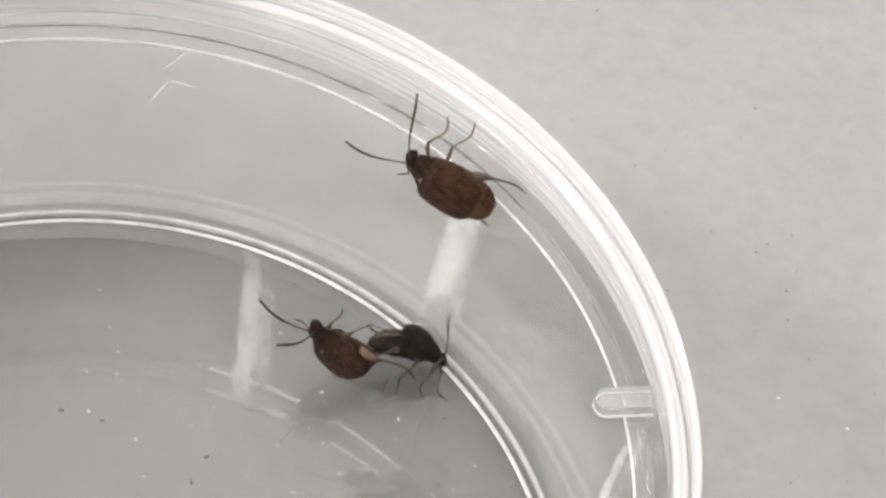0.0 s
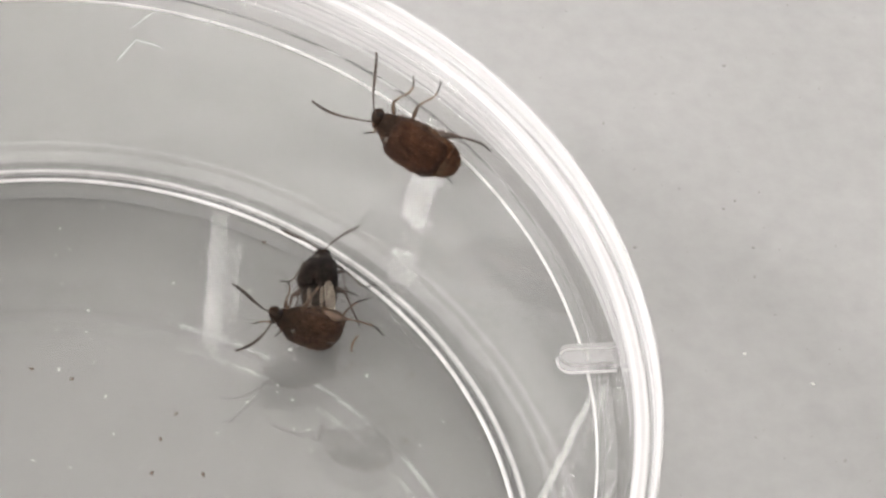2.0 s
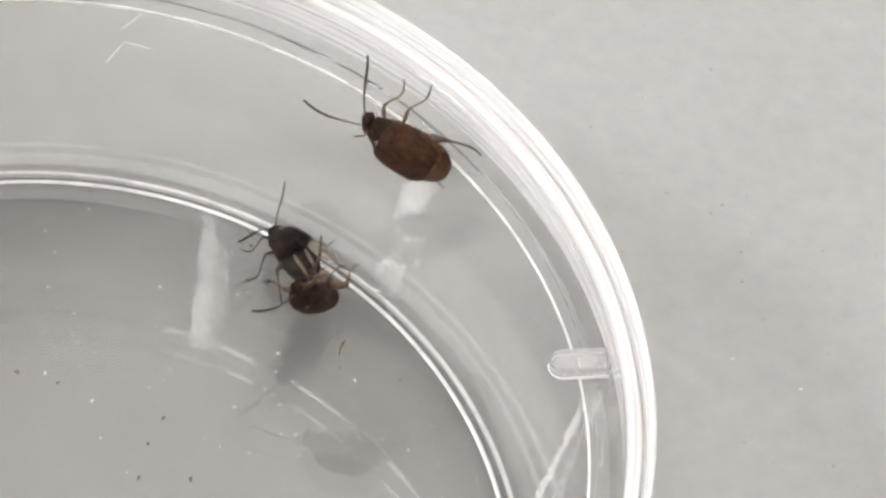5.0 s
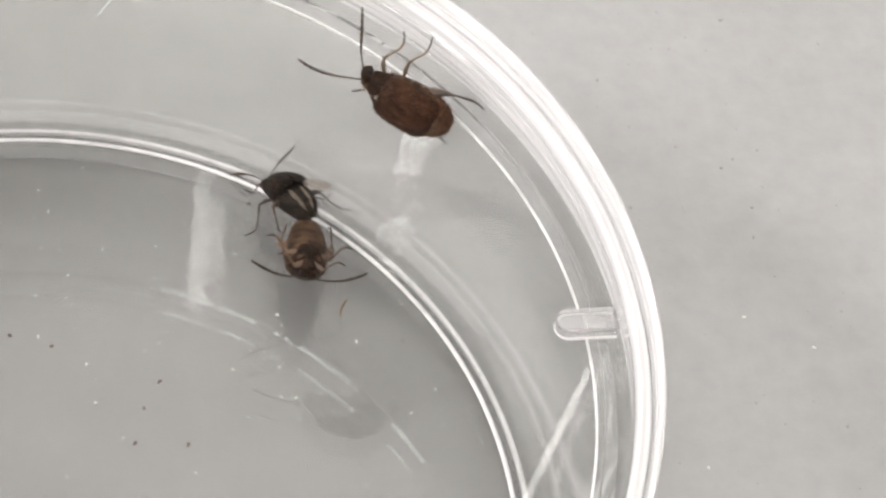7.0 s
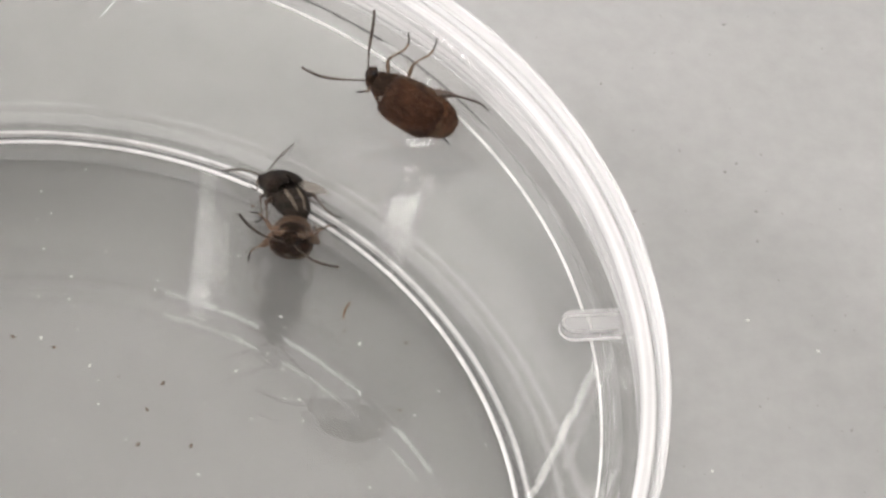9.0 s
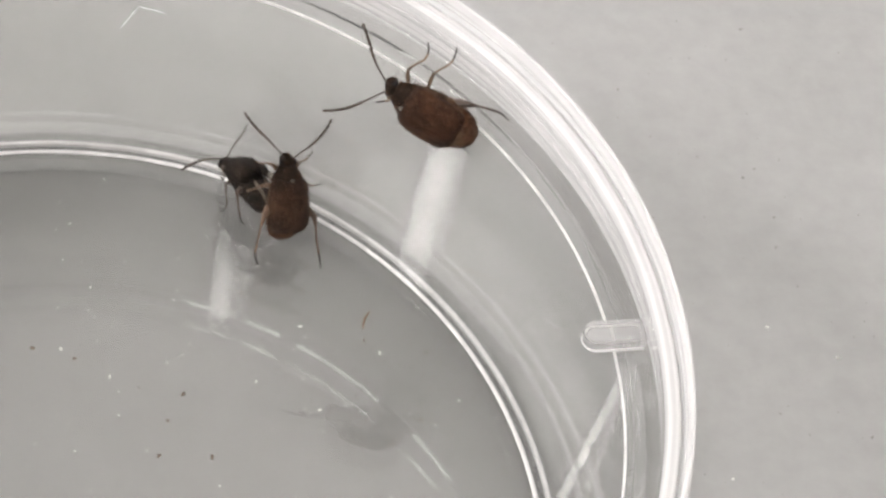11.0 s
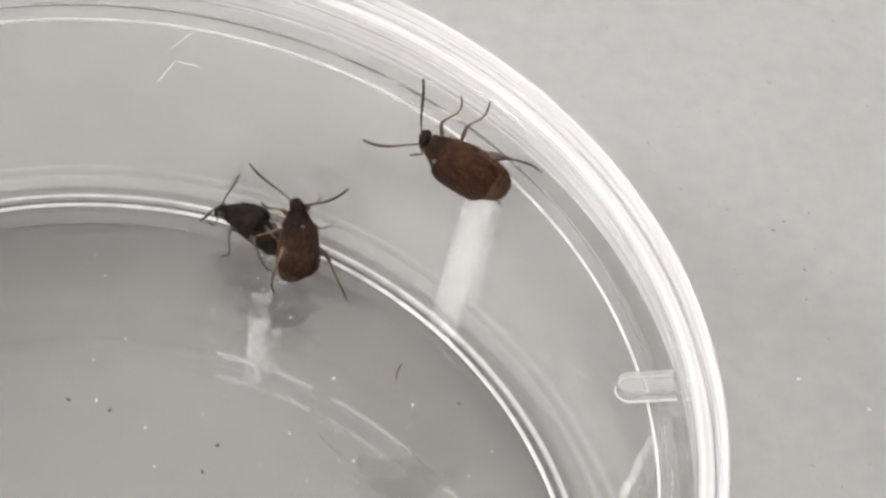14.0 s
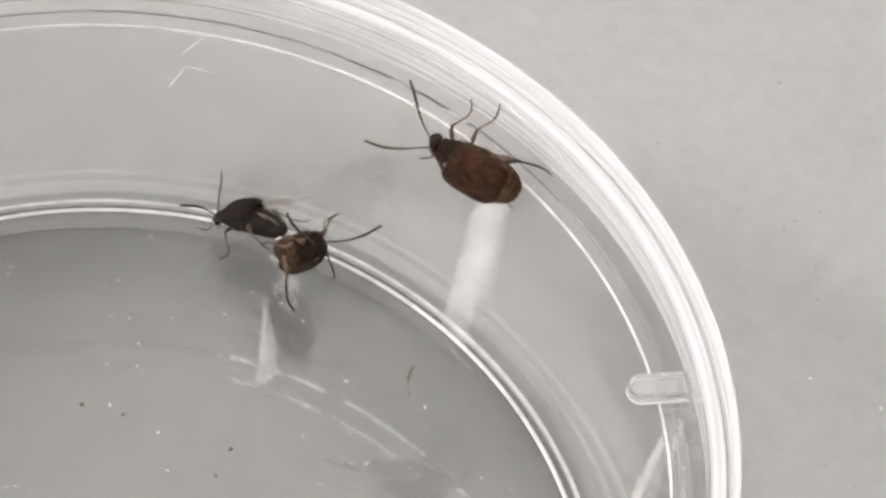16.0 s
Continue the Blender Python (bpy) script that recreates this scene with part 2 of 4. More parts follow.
LIP_GLOW = clear_plastic("painted_lip_glow", 0.05, 0.06, 0.0, 0.26, 0.998, True)
EDGE = solid_plastic("painted_bead_glow", 0.05, 0.42)
SCRATCH = speckled("scratched_plastic", (0.50, 0.50, 0.50), (0.64, 0.64, 0.64), 4000, 0.8)
FRASS = speckled("dark_frass", (0.08, 0.063, 0.048), (0.19, 0.145, 0.11), 9000, 0.8)
GRIME = speckled("bench_grime", (0.19, 0.18, 0.17), (0.31, 0.30, 0.285), 9000, 0.8)
DUST = speckled("pale_dust", (0.55, 0.54, 0.51), (0.78, 0.77, 0.74), 9000, 0.8)
STRAW = speckled("brown_fibre", (0.10, 0.05, 0.025), (0.22, 0.13, 0.07), 6000, 0.6)
ELYTRA_BROWN = elytra_material("brown_wing_case", (0.019, 0.0088, 0.0054), (0.046, 0.0185, 0.0090), (0.094, 0.036, 0.0152), (0.105, 0.047, 0.024))
ELYTRA_DEEP = elytra_material("deep_brown_wing_case", (0.014, 0.0075, 0.0046), (0.042, 0.0195, 0.0105), (0.088, 0.042, 0.0215), (0.12, 0.068, 0.040))
ELYTRA_DARK = elytra_material("dark_wing_case", (0.004, 0.0026, 0.0019), (0.0105, 0.0066, 0.0047), (0.034, 0.0225, 0.016), (0.065, 0.044, 0.031))
CUTICLE = speckled("dark_cuticle", (0.004, 0.0026, 0.0019), (0.020, 0.0128, 0.009), 2500, 0.6, 0.00001, 12000, 0.04)
CUTICLE_BROWN = speckled("brown_cuticle", (0.004, 0.0027, 0.002), (0.024, 0.0135, 0.0085), 1800, 0.6, 0.00001, 12000, 0.05)
BELLY_DARK = banded_material("dark_banded_belly", (0.007, 0.005, 0.0038), (0.036, 0.026, 0.0185), (0.052, 0.038, 0.028), 0.00028)
TAN_HAIR = speckled("tan_hair_stripe", (0.055, 0.042, 0.032), (0.20, 0.165, 0.13), 4000, 0.8, 0.00001, 15000, 0.1)
FEELER = speckled("brown_grey_feeler", (0.018, 0.013, 0.010), (0.075, 0.054, 0.040), 2500, 0.6, 0.0, 9000, 0.15)
LEG_TAN = speckled("tan_leg", (0.05, 0.032, 0.020), (0.19, 0.125, 0.075), 1300, 0.55, 0.0, 9000, 0.2)
BELLY = banded_material("hairy_belly", (0.018, 0.010, 0.006), (0.125, 0.072, 0.040), (0.15, 0.092, 0.056), 0.00034)
PYGIDIUM = banded_material("tan_pygidium", (0.030, 0.0125, 0.0065), (0.110, 0.045, 0.020), (0.160, 0.078, 0.038), 0.00026)
LEG_RED = speckled("reddish_leg", (0.036, 0.020, 0.0115), (0.150, 0.084, 0.046), 1500, 0.55, 0.0, 9000)
LEG_DARK = speckled("dark_leg", (0.02, 0.013, 0.009), (0.08, 0.045, 0.028), 1500, 0.5, 0.0, 9000)
PALE_HAIR = speckled("pale_hair_patch", (0.050, 0.043, 0.035), (0.14, 0.125, 0.105), 6000, 0.8)
TARSUS = speckled("dark_foot", (0.012, 0.009, 0.007), (0.05, 0.036, 0.027), 3000, 0.6, 0.0, 9000, 0.15)
HAIR_BROWN = speckled("brown_hair", (0.05, 0.022, 0.011), (0.15, 0.074, 0.038), 3000, 0.6, 0.0, 9000, 0.2)
HAIR_GREY = speckled("grey_brown_hair", (0.008, 0.005, 0.0036), (0.060, 0.039, 0.027), 2600, 0.6, 0.0, 9000, 0.2)
EYE = speckled("black_eye", (0.004, 0.004, 0.004), (0.012, 0.01, 0.01), 20000, 0.5, 0.0, None, 0.12)


def wing_material():
    m, t, p, nodes, links = material("smoky_wing")
    n = noise_node(nodes, links, 1500)
    r = ramp(nodes, [(0.35, (0.16, 0.13, 0.10)), (0.65, (0.32, 0.27, 0.22))])
    links.new(n.outputs["Fac"], r.inputs[0])
    links.new(r.outputs[0], p.inputs["Base Color"])
    p.inputs["Roughness"].default_value = 0.3
    p.inputs["Alpha"].default_value = 0.4
    return m


WING = wing_material()


# ---- mesh helpers ----
def mesh_of(name, verts, faces, mat, smooth=True, unit=MM):
    me = bpy.data.meshes.new(name)
    me.from_pydata([tuple(c * unit for c in v) for v in verts], [], faces)
    b = bmesh.new()
    b.from_mesh(me)
    bmesh.ops.recalc_face_normals(b, faces=b.faces)
    b.to_mesh(me)
    b.free()
    me.materials.append(mat)
    for p in me.polygons:
        p.use_smooth = smooth
    if smooth:
        me.set_sharp_from_angle(angle=radians(38))
    return me


def part(name, me, parent=None, label="", m=None):
    ob = new(name, me)
    if parent:
        ob.parent = parent
    if m is not None:
        ob.matrix_basis = m
    return tagged(ob, label) if label else ob


def lathe(profile, n=256):
    """A closed ring from a closed (radius, height) outline; a radius of 0 closes at the axis."""
    verts, index = [], []
    for r, z in profile:
        if r < 1e-6:
            index.append([len(verts)] * n)
            verts.append((0, 0, z))
        else:
            index.append(list(range(len(verts), len(verts) + n)))
            verts += [(r * math.cos(2 * math.pi * k / n), r * math.sin(2 * math.pi * k / n), z) for k in range(n)]
    faces = []
    for i in range(len(profile)):
        a, b = index[i], index[(i + 1) % len(profile)]
        for k in range(n):
            q = list(dict.fromkeys((a[k], a[(k + 1) % n], b[(k + 1) % n], b[k])))
            if len(q) > 2:
                faces.append(q)
    return verts, faces


def rounded(points, n=5):
    """Rounds the corners of a closed outline; each point is r, z and the corner's radius."""
    out = []
    for i, (x, z, rad) in enumerate(points):
        if rad <= 0:
            out.append((x, z))
            continue
        p = Vector((x, z))
        a = Vector(points[i - 1][:2]) - p
        b = Vector(points[(i + 1) % len(points)][:2]) - p
        rad = min(rad, 0.48 * a.length, 0.48 * b.length)
        a, b = p + a.normalized() * rad, p + b.normalized() * rad
        for k in range(n + 1):
            u = k / n
            q = a * (1 - u) ** 2 + p * 2 * u * (1 - u) + b * u * u
            out.append((q.x, q.y))
    return out


def loft(sections, seg=24, power=2.2):
    """A closed body along x from sections (x, half width, middle height, up, down)."""
    verts, faces = [], []
    for x, w, zc, up, dn in sections:
        for k in range(seg):
            a = 2 * math.pi * k / seg
            c, s = math.cos(a), math.sin(a)
            cy = math.copysign(abs(c) ** (2 / power), c)
            sz = math.copysign(abs(s) ** (2 / power), s)
            verts.append((x, w * cy, zc + (up if sz > 0 else dn) * sz))
    for i in range(len(sections) - 1):
        for k in range(seg):
            j = (k + 1) % seg
            faces.append((i * seg + k, i * seg + j, (i + 1) * seg + j, (i + 1) * seg + k))
    faces.append(list(range(seg)))
    faces.append(list(range((len(sections) - 1) * seg, len(sections) * seg)))
    return verts, faces


def tube(path, radii, seg=8):
    """A round limb along a path, closed at both ends."""
    verts, faces = [], []
    path = [Vector(p) for p in path]
    side = Vector((0.13, 0.9, 0.4)).normalized()
    for i, p in enumerate(path):
        d = (path[min(i + 1, len(path) - 1)] - path[max(i - 1, 0)]).normalized()
        u = d.cross(side).normalized()
        v = d.cross(u)
        for k in range(seg):
            a = 2 * math.pi * k / seg
            verts.append(tuple(p + (u * math.cos(a) + v * math.sin(a)) * radii[i]))
    for i in range(len(path) - 1):
        for k in range(seg):
            j = (k + 1) % seg
            faces.append((i * seg + k, i * seg + j, (i + 1) * seg + j, (i + 1) * seg + k))
    faces.append(list(range(seg)))
    faces.append(list(range((len(path) - 1) * seg, len(path) * seg)))
    return verts, faces


def joined(*pieces):
    verts, faces = [], []
    for v, f in pieces:
        o = len(verts)
        verts += v
        faces += [[i + o for i in q] for q in f]
    return verts, faces


def box(x0, x1, y0, y1, z0, z1):
    v = [(x, y, z) for z in (z0, z1) for y in (y0, y1) for x in (x0, x1)]
    return v, [(0, 1, 3, 2), (4, 6, 7, 5), (0, 4, 5, 1), (2, 3, 7, 6), (0, 2, 6, 4), (1, 5, 7, 3)]


# ---- the room ----
def room():
    def slab(name, dims, mat, label, category):
        return tagged(part(name, mesh_of(name, *box(*dims), mat, False, 1.0)), label, category, kind="structure")

    x0, x1, y0, y1, z0, z1 = -3.2, 2.6, -2.8, 2.9, -0.9, CEILING
    slab("floor", (x0, x1, y0, y1, z0 - 0.1, z0), VINYL, "grey vinyl floor of a laboratory", "floor")
    slab("ceiling", (x0, x1, y0, y1, z1 + 0.03, z1 + 0.15), PLASTER, "plain white ceiling of a laboratory", "ceiling")
    def pierced(name, win, start, stop, m, label):
        """A wall along its own x, from start to stop, with a framed window in it."""
        a, b, c, e = win
        holes = joined(box(start, a, 0, 0.12, z0, z1 + 0.15), box(b, stop, 0, 0.12, z0, z1 + 0.15), box(a, b, 0, 0.12, z0, c), box(a, b, 0, 0.12, e, z1 + 0.15))
        tagged(part(name, mesh_of(name, *holes, PLASTER, False, 1.0), None, "", m), "plain white painted laboratory wall with a window", "wall", kind="structure")
        glazing = tagged(new(label), "wide white-framed laboratory window, unseen, added to let in daylight", "window", kind="structure")
        glazing.matrix_basis = m @ Matrix.Translation(((a + b) / 2, 0.05, c))
        w, h = (b - a) / 2 - 0.002, e - c - 0.002
        bars = joined(box(-w, w, -0.03, 0.03, 0.002, 0.06), box(-w, w, -0.03, 0.03, h - 0.06, h), box(-w, -w + 0.06, -0.03, 0.03, 0.06, h - 0.06), box(w - 0.06, w, -0.03, 0.03, 0.06, h - 0.06), box(-0.03, 0.03, -0.03, 0.03, 0.06, h - 0.06))
        part("window_frame", mesh_of("window_frame", *bars, WHITE_PAINT, False, 1.0), glazing)

    pierced("wall_north", WINDOW, x0, x1, Matrix.Translation((0, y1, 0)), "window_1")
    # The west and south windows are unseen and added as fill light.
    pierced("wall_west", WEST, y0, y1, pose(x0, 0, 0, 0, 0, 90), "added_window_2")
    pierced("wall_south", SOUTH, -x1, -x0, pose(0, y0, 0, 0, 0, 180), "added_window_3")
    slab("wall_east", (x1, x1 + 0.12, y0, y1, z0, z1 + 0.15), PLASTER, "plain white painted laboratory wall", "wall")


def bench():
    thing = tagged(new("lab_bench"), "grey laminate laboratory bench with a smooth speckled top", "bench")
    thing.location = (0, 0, -0.9)
    part("worktop", mesh_of("worktop", *box(-0.9, 0.9, -0.45, 0.45, 0.87, 0.9), BENCH, False, 1.0), thing, "light grey laminate worktop")
    leg = mesh_of("leg", *box(-0.03, 0.03, -0.03, 0.03, 0, 0.87), STEEL, False, 1.0)
    for x in (-0.84, 0.84):
        for y in (-0.39, 0.39):
            part("leg", leg, thing, "", Matrix.Translation((x, y, 0)))


def ceiling_lights():
    for x, y, a, b, turn, radiance in LIGHTS:
        thing = tagged(new("ceiling_light"), "lit flat ceiling light in a white frame", "ceiling light", "ceiling lights")
        thing.matrix_basis = pose(x, y, CEILING, 0, 0, turn)
        part("diffuser", mesh_of("diffuser", *box(-a / 2, a / 2, -b / 2, b / 2, 0.0, 0.02), lamp_material("lit_diffuser", radiance), False, 1.0), thing, "glowing white diffuser")
        w = 0.03
        frame_mesh = joined(box(-a / 2 - w, a / 2 + w, -b / 2 - w, -b / 2 - 0.001, -0.012, 0.03), box(-a / 2 - w, a / 2 + w, b / 2 + 0.001, b / 2 + w, -0.012, 0.03),
                            box(-a / 2 - w, -a / 2 - 0.001, -b / 2, b / 2, -0.012, 0.03), box(a / 2 + 0.001, a / 2 + w, -b / 2, b / 2, -0.012, 0.03))
        part("trim", mesh_of("trim", *frame_mesh, WHITE_PAINT, False, 1.0), thing)


# ---- the dish ----
RIM = FLOOR + 9.09


def ring(name, outline, mat, parent, label=""):
    return part(name, mesh_of(name, *lathe(rounded(outline)), mat), parent, label)


def drop_faces(ob, unwanted):
    """Take away the faces where two moulded parts run into one another."""
    bm = bmesh.new()
    bm.from_mesh(ob.data)
    bmesh.ops.delete(bm, geom=[p for p in bm.faces if unwanted(p)], context="FACES")
    bm.to_mesh(ob.data)
    bm.free()


def dish_base():
    f = FLOOR
    thing = tagged(new("petri_dish"), "small round clear plastic dish with its scratched cover on", "petri dish")
    floor = ring("floor_plate", [(0, f, 0), (16.82, f, 0), (16.82, 0.42, 0), (0, 0.42, 0)], CLEAR_FLOOR, thing)
    floor.data.materials.append(PAINTED_SHADE)
    for p in floor.data.polygons:
        if abs(p.normal.z) < 0.5:
            p.material_index = 1          # the plate's edge, tinted to paint its dark band of shade
    wall = ring("wall", [(16.4, f + 0.06, 0), (17.157, RIM - 0.1, 0), (17.87, RIM - 0.1, 0), (17.48, f + 0.35, 0.3), (17.3, f - 0.3, 0.6), (16.93, f - 0.5, 0)], CLEAR_WALL, thing)
    # White ring on the rim paints its bright line of refracted light.
    ring("rim_lip", [(17.17, RIM - 0.09, 0.01), (17.17, RIM, 0.02), (17.24, RIM, 0.02), (17.24, RIM - 0.09, 0.01)], LINE_GLOW, wall, "inner lip of the rim, painted white for caught light")
    # Two tinted rings painting the dark that refraction leaves beside the beads.
    ring("gap_shade", [(16.56, f - 0.2, 0), (16.8, f - 0.2, 0), (16.8, f - 0.3, 0), (16.56, f - 0.3, 0)], PAINTED_SHADE, wall, "dark tinted ring painting the shade between the beads")
    ring("foot_shade", [(17.0, f - 0.2, 0), (17.5, f - 0.2, 0), (17.5, f - 0.3, 0), (17.0, f - 0.3, 0)], FAINT_SHADE, wall, "dark tinted ring painting the shade at the dish's foot")
    ring("foot_ring", [(16.56, f - 0.1, 0.05), (16.64, f - 0.05, 0.05), (16.72, f - 0.1, 0.05), (16.75, 0.1, 0.1), (16.66, 0.0, 0.08), (16.58, 0.0, 0.08), (16.55, 0.3, 0.1)], SOLID, wall, "thick clear foot ring")
    # Two beads added as painted bright lines where the clear corner catches light.
    ring("floor_glow_bead", [(16.33, f + 0.002, 0.02), (16.35, f + 0.06, 0.04), (16.49, f + 0.07, 0.04), (16.51, f + 0.002, 0.02)], LINE_GLOW, wall, "white bead added round the floor as its bright line")
    ring("foot_glow_bead", [(16.80, f - 0.14, 0.04), (16.82, f + 0.03, 0.05), (16.97, f + 0.03, 0.05), (16.99, f - 0.14, 0.04)], LINE_GLOW, wall, "thin white bead added round the foot as its bright line")
    return thing


def dish_lid(dish):
    u = RIM + 0.62            # underside of the plate
    thing = ring("lid", [(0, u + 0.85, 0), (17.75, u + 0.85, 0), (17.75, u, 0), (0, u, 0)], CLEAR, dish, "flat clear cover with fine scratches")
    drop_faces(thing, lambda p: abs(p.normal.z) < 0.5)
    # Mirror ring added so that the floor reflects a bright arc.
    arc_mirror = [(17.383, u - 0.22), (17.314, u - 0.004), (17.34, u - 0.004), (17.408, u - 0.22)]
    part("arc_mirror", mesh_of("arc_mirror", *lathe(arc_mirror), ARC_GLOSS), thing, "mirror ring added under the cover for the floor's bright arc")
    shoulder = ring("edge_ring", [(17.76, u + 0.85, 0.05), (17.85, u + 1.1, 0.08), (17.98, u + 1.2, 0.05), (18.06, u + 0.4, 0.1), (18.02, u, 0.15), (17.76, u, 0)], SHOULDER_GLOW, thing, "thick clear shoulder with faint painted brightness")
    drop_faces(shoulder, lambda p: all(abs(Vector((v.co.x, v.co.y)).length - 17.76 * MM) < 0.02 * MM for v in p.verts))
    # Painted white for the light that the clear edge refracts.
    ring("edge_band", [(17.97, u + 1.3, 0.1), (18.06, u + 1.5, 0.1), (18.41, u + 1.5, 0.12), (18.5, u + 0.7, 0.1), (18.5, u - 0.4, 0.1), (18.24, u - 0.4, 0.1), (18.1, u + 0.6, 0.1)], BAND_GLOW, thing, "band round the cover's edge, painted white for refracted light")
    ring("edge_bead", [(18.51, u + 1.75, 0.04), (18.54, u + 2.2, 0.05), (18.66, u + 2.25, 0.05), (18.71, u + 1.75, 0.05), (18.65, u + 1.55, 0.05)], EDGE, thing, "raised outer bead with painted strands of light")
    ring("edge_lip", [(18.51, u + 1.45, 0.05), (18.7, u + 1.48, 0.06), (18.77, u + 1.0, 0.06), (18.77, u - 0.4, 0.06), (18.51, u - 0.4, 0.06)], LIP_GLOW, thing, "clear outer lip with painted strands of light")
    ring("skirt", [(18.77, u - 0.42, 0), (18.87, 4.6, 0.12), (18.3, 4.6, 0.12), (18.2, u - 0.42, 0)], CLEAR, thing)
    verts, faces, n = [], [], 20
    outline = []
    for k in range(n + 1):
        a = math.pi / 2 + math.pi * k / n
        outline.append((-0.83 + 0.4 * math.cos(a), 0.4 * math.sin(a)))
    outline = [(0.72, 0.4)] + outline + [(0.72, -0.4)]
    levels = [(1.0, 0.0), (1.0, -0.42), (0.94, -0.54), (0.82, -0.6)]
    for s, z in levels:
        verts += [((x + 0.65) * s - 0.65, y * s, z) for x, y in outline]
    m = len(outline)
    for i in range(len(levels) - 1):
        for k in range(m):
            j = (k + 1) % m
            faces.append((i * m + k, i * m + j, (i + 1) * m + j, (i + 1) * m + k))
    faces += [list(range(m)), list(range((len(levels) - 1) * m, len(levels) * m))]
    me = mesh_of("rib", verts, faces, RIB)
    # White tube added along the rib for its bright outline of refracted light.
    edge_path = [(x * 0.97, y * 0.97, -0.50) for x, y in outline]
    edge = mesh_of("rib_glow_edge", *tube(edge_path, [0.052] * len(edge_path), 6), LINE_GLOW)
    for a in (2.0, 122.0, 242.0):
        r = radians(a)
        rib = part("rib", me, thing, "", pose(17.43 * MM * math.cos(r), 17.43 * MM * math.sin(r), (u - 0.002) * MM, 0, 0, a))
        part("rib_glow_edge", edge, rib, "white tube added along the edge as its glint")
    top = u + 0.86
    for k, (a, b) in enumerate((((2.39, 12.65), (3.06, 13.67)), ((3.06, 13.67), (3.96, 13.36)), ((2.92, 14.24), (3.78, 15.10)), ((5.47, 14.41), (5.77, 14.72)))):
        a, b = Vector((*a, top)), Vector((*b, top))
        path = [a.lerp(b, i / 6) + Vector((0.01 * math.sin(2.1 * i + k), 0.012 * math.cos(1.7 * i), 0)) for i in range(7)]
        part("scratch", mesh_of("scratch", *tube(path, [0.006, 0.015, 0.018, 0.014, 0.019, 0.012, 0.005], 6), SCRATCH), thing, "whitish scratch")
    return thing



# ---- litter on the bench and in the dish ----
def crumb(seed, size):
    """A rough grain: a ball with an uneven outline."""
    rnd = random.Random(seed)
    sections = []
    for i in range(7):
        a = math.pi * i / 6
        r = max(0.02, math.sin(a)) * size
        sections.append((math.cos(a) * size * 1.5, r * rnd.uniform(0.7, 1.2), 0, r * rnd.uniform(0.6, 1.0), r * rnd.uniform(0.5, 0.7)))
    return loft(sections, 9)


def litter():
    dark = [mesh_of("crumb", *crumb(k, 0.04 + 0.010 * k), FRASS) for k in range(4)]
    pale = [mesh_of("dust_grain", *crumb(k + 9, 0.026 + 0.009 * k), DUST) for k in range(4)]
    grime = [mesh_of("speck", *crumb(k + 20, 0.03 + 0.008 * k), GRIME) for k in range(4)]
    f = FLOOR + 0.02
    spots = [
        ("frass_crumb", "tiny dark dropping lying in the clear dish", "crumb", dark, f, "crumbs in the dish",
         [(4.54, 5.23), (5.38, 2.61), (3.95, 4.15), (12.79, 3.83), (11.17, 7.32), (-0.57, 7.36), (0.86, 6.87), (13.38, 6.74), (3.03, 5.56), (3.57, 2.73), (8.31, 13.2), (6.9, 9.6)]),
        ("dust_grain", "tiny pale grain lying in the clear dish", "grain", pale, f, "pale grains in the dish",
         [(8.92, 8.02), (11.68, 6.75), (9.27, 4.40), (-0.54, 3.39), (8.27, 6.10), (2.05, 6.06), (7.13, 5.67), (0.77, 3.05), (3.84, 12.83), (0.41, 7.29), (2.30, 4.44), (2.78, 11.12)]),
        ("bench_speck", "tiny dark speck of dirt on the grey bench", "speck", grime, 0.015, "specks on the bench",
         [(30.00, 3.20), (28.48, 16.26), (28.72, 13.71), (26.67, 4.36), (24.43, 18.03), (23.55, 20.64), (27.89, 15.81), (26.18, 16.93), (33.88, 22.78),
          (23.65, 13.78), (23.57, 30.23), (29.66, 16.73), (28.66, 22.35), (29.72, 24.15), (28.42, 12.20)]),
        ("bench_grain", "tiny pale grain of dust on the grey bench", "grain", pale, 0.02, "pale grains on the bench", [(27.11, 8.32), (29.59, 6.80), (24.19, 1.62)]),
    ]
    rnd = random.Random(5)
    for name, label, category, meshes, z, group, places in spots:
        for i, (x, y) in enumerate(places):
            ob = part(name, meshes[(i * 3 + (i == 0) * 3) % 4], None, label, pose(x * MM, y * MM, z * MM, 0, 0, rnd.uniform(0, 360)))
            tagged(ob, "", category, group)
    def sprinkled(name, label, mat, count, inside, z, seed, least=0.012, most=0.030):
        """Fine grains in one mesh, inside the dish's floor ring or on the bench round it."""
        rnd = random.Random(seed)
        pieces = []
        while len(pieces) < count:
            x, y = rnd.uniform(-6, 40), rnd.uniform(-2, 34)
            r = math.hypot(x, y)
            if (r < 16.0) != inside or (not inside and r < 20.0):
                continue
            v, q = crumb(rnd.randrange(999), rnd.uniform(least, most))
            a = rnd.uniform(0, 6.28)
            pieces.append(([(x + p[0] * math.cos(a) - p[1] * math.sin(a), y + p[0] * math.sin(a) + p[1] * math.cos(a), z + p[2]) for p in v], q))
        tagged(part(name, mesh_of(name, *joined(*pieces), mat)), label, "dust", kind="stuff")

    sprinkled("bench_dust", "fine dark dust on the grey bench", GRIME, 260, False, 0.012, 3)
    sprinkled("dish_dust", "fine pale dust on the dish floor", DUST, 150, True, FLOOR + 0.012, 4, 0.014, 0.038)
    sprinkled("dish_frass", "fine dark dust on the dish floor", GRIME, 150, True, FLOOR + 0.012, 6)
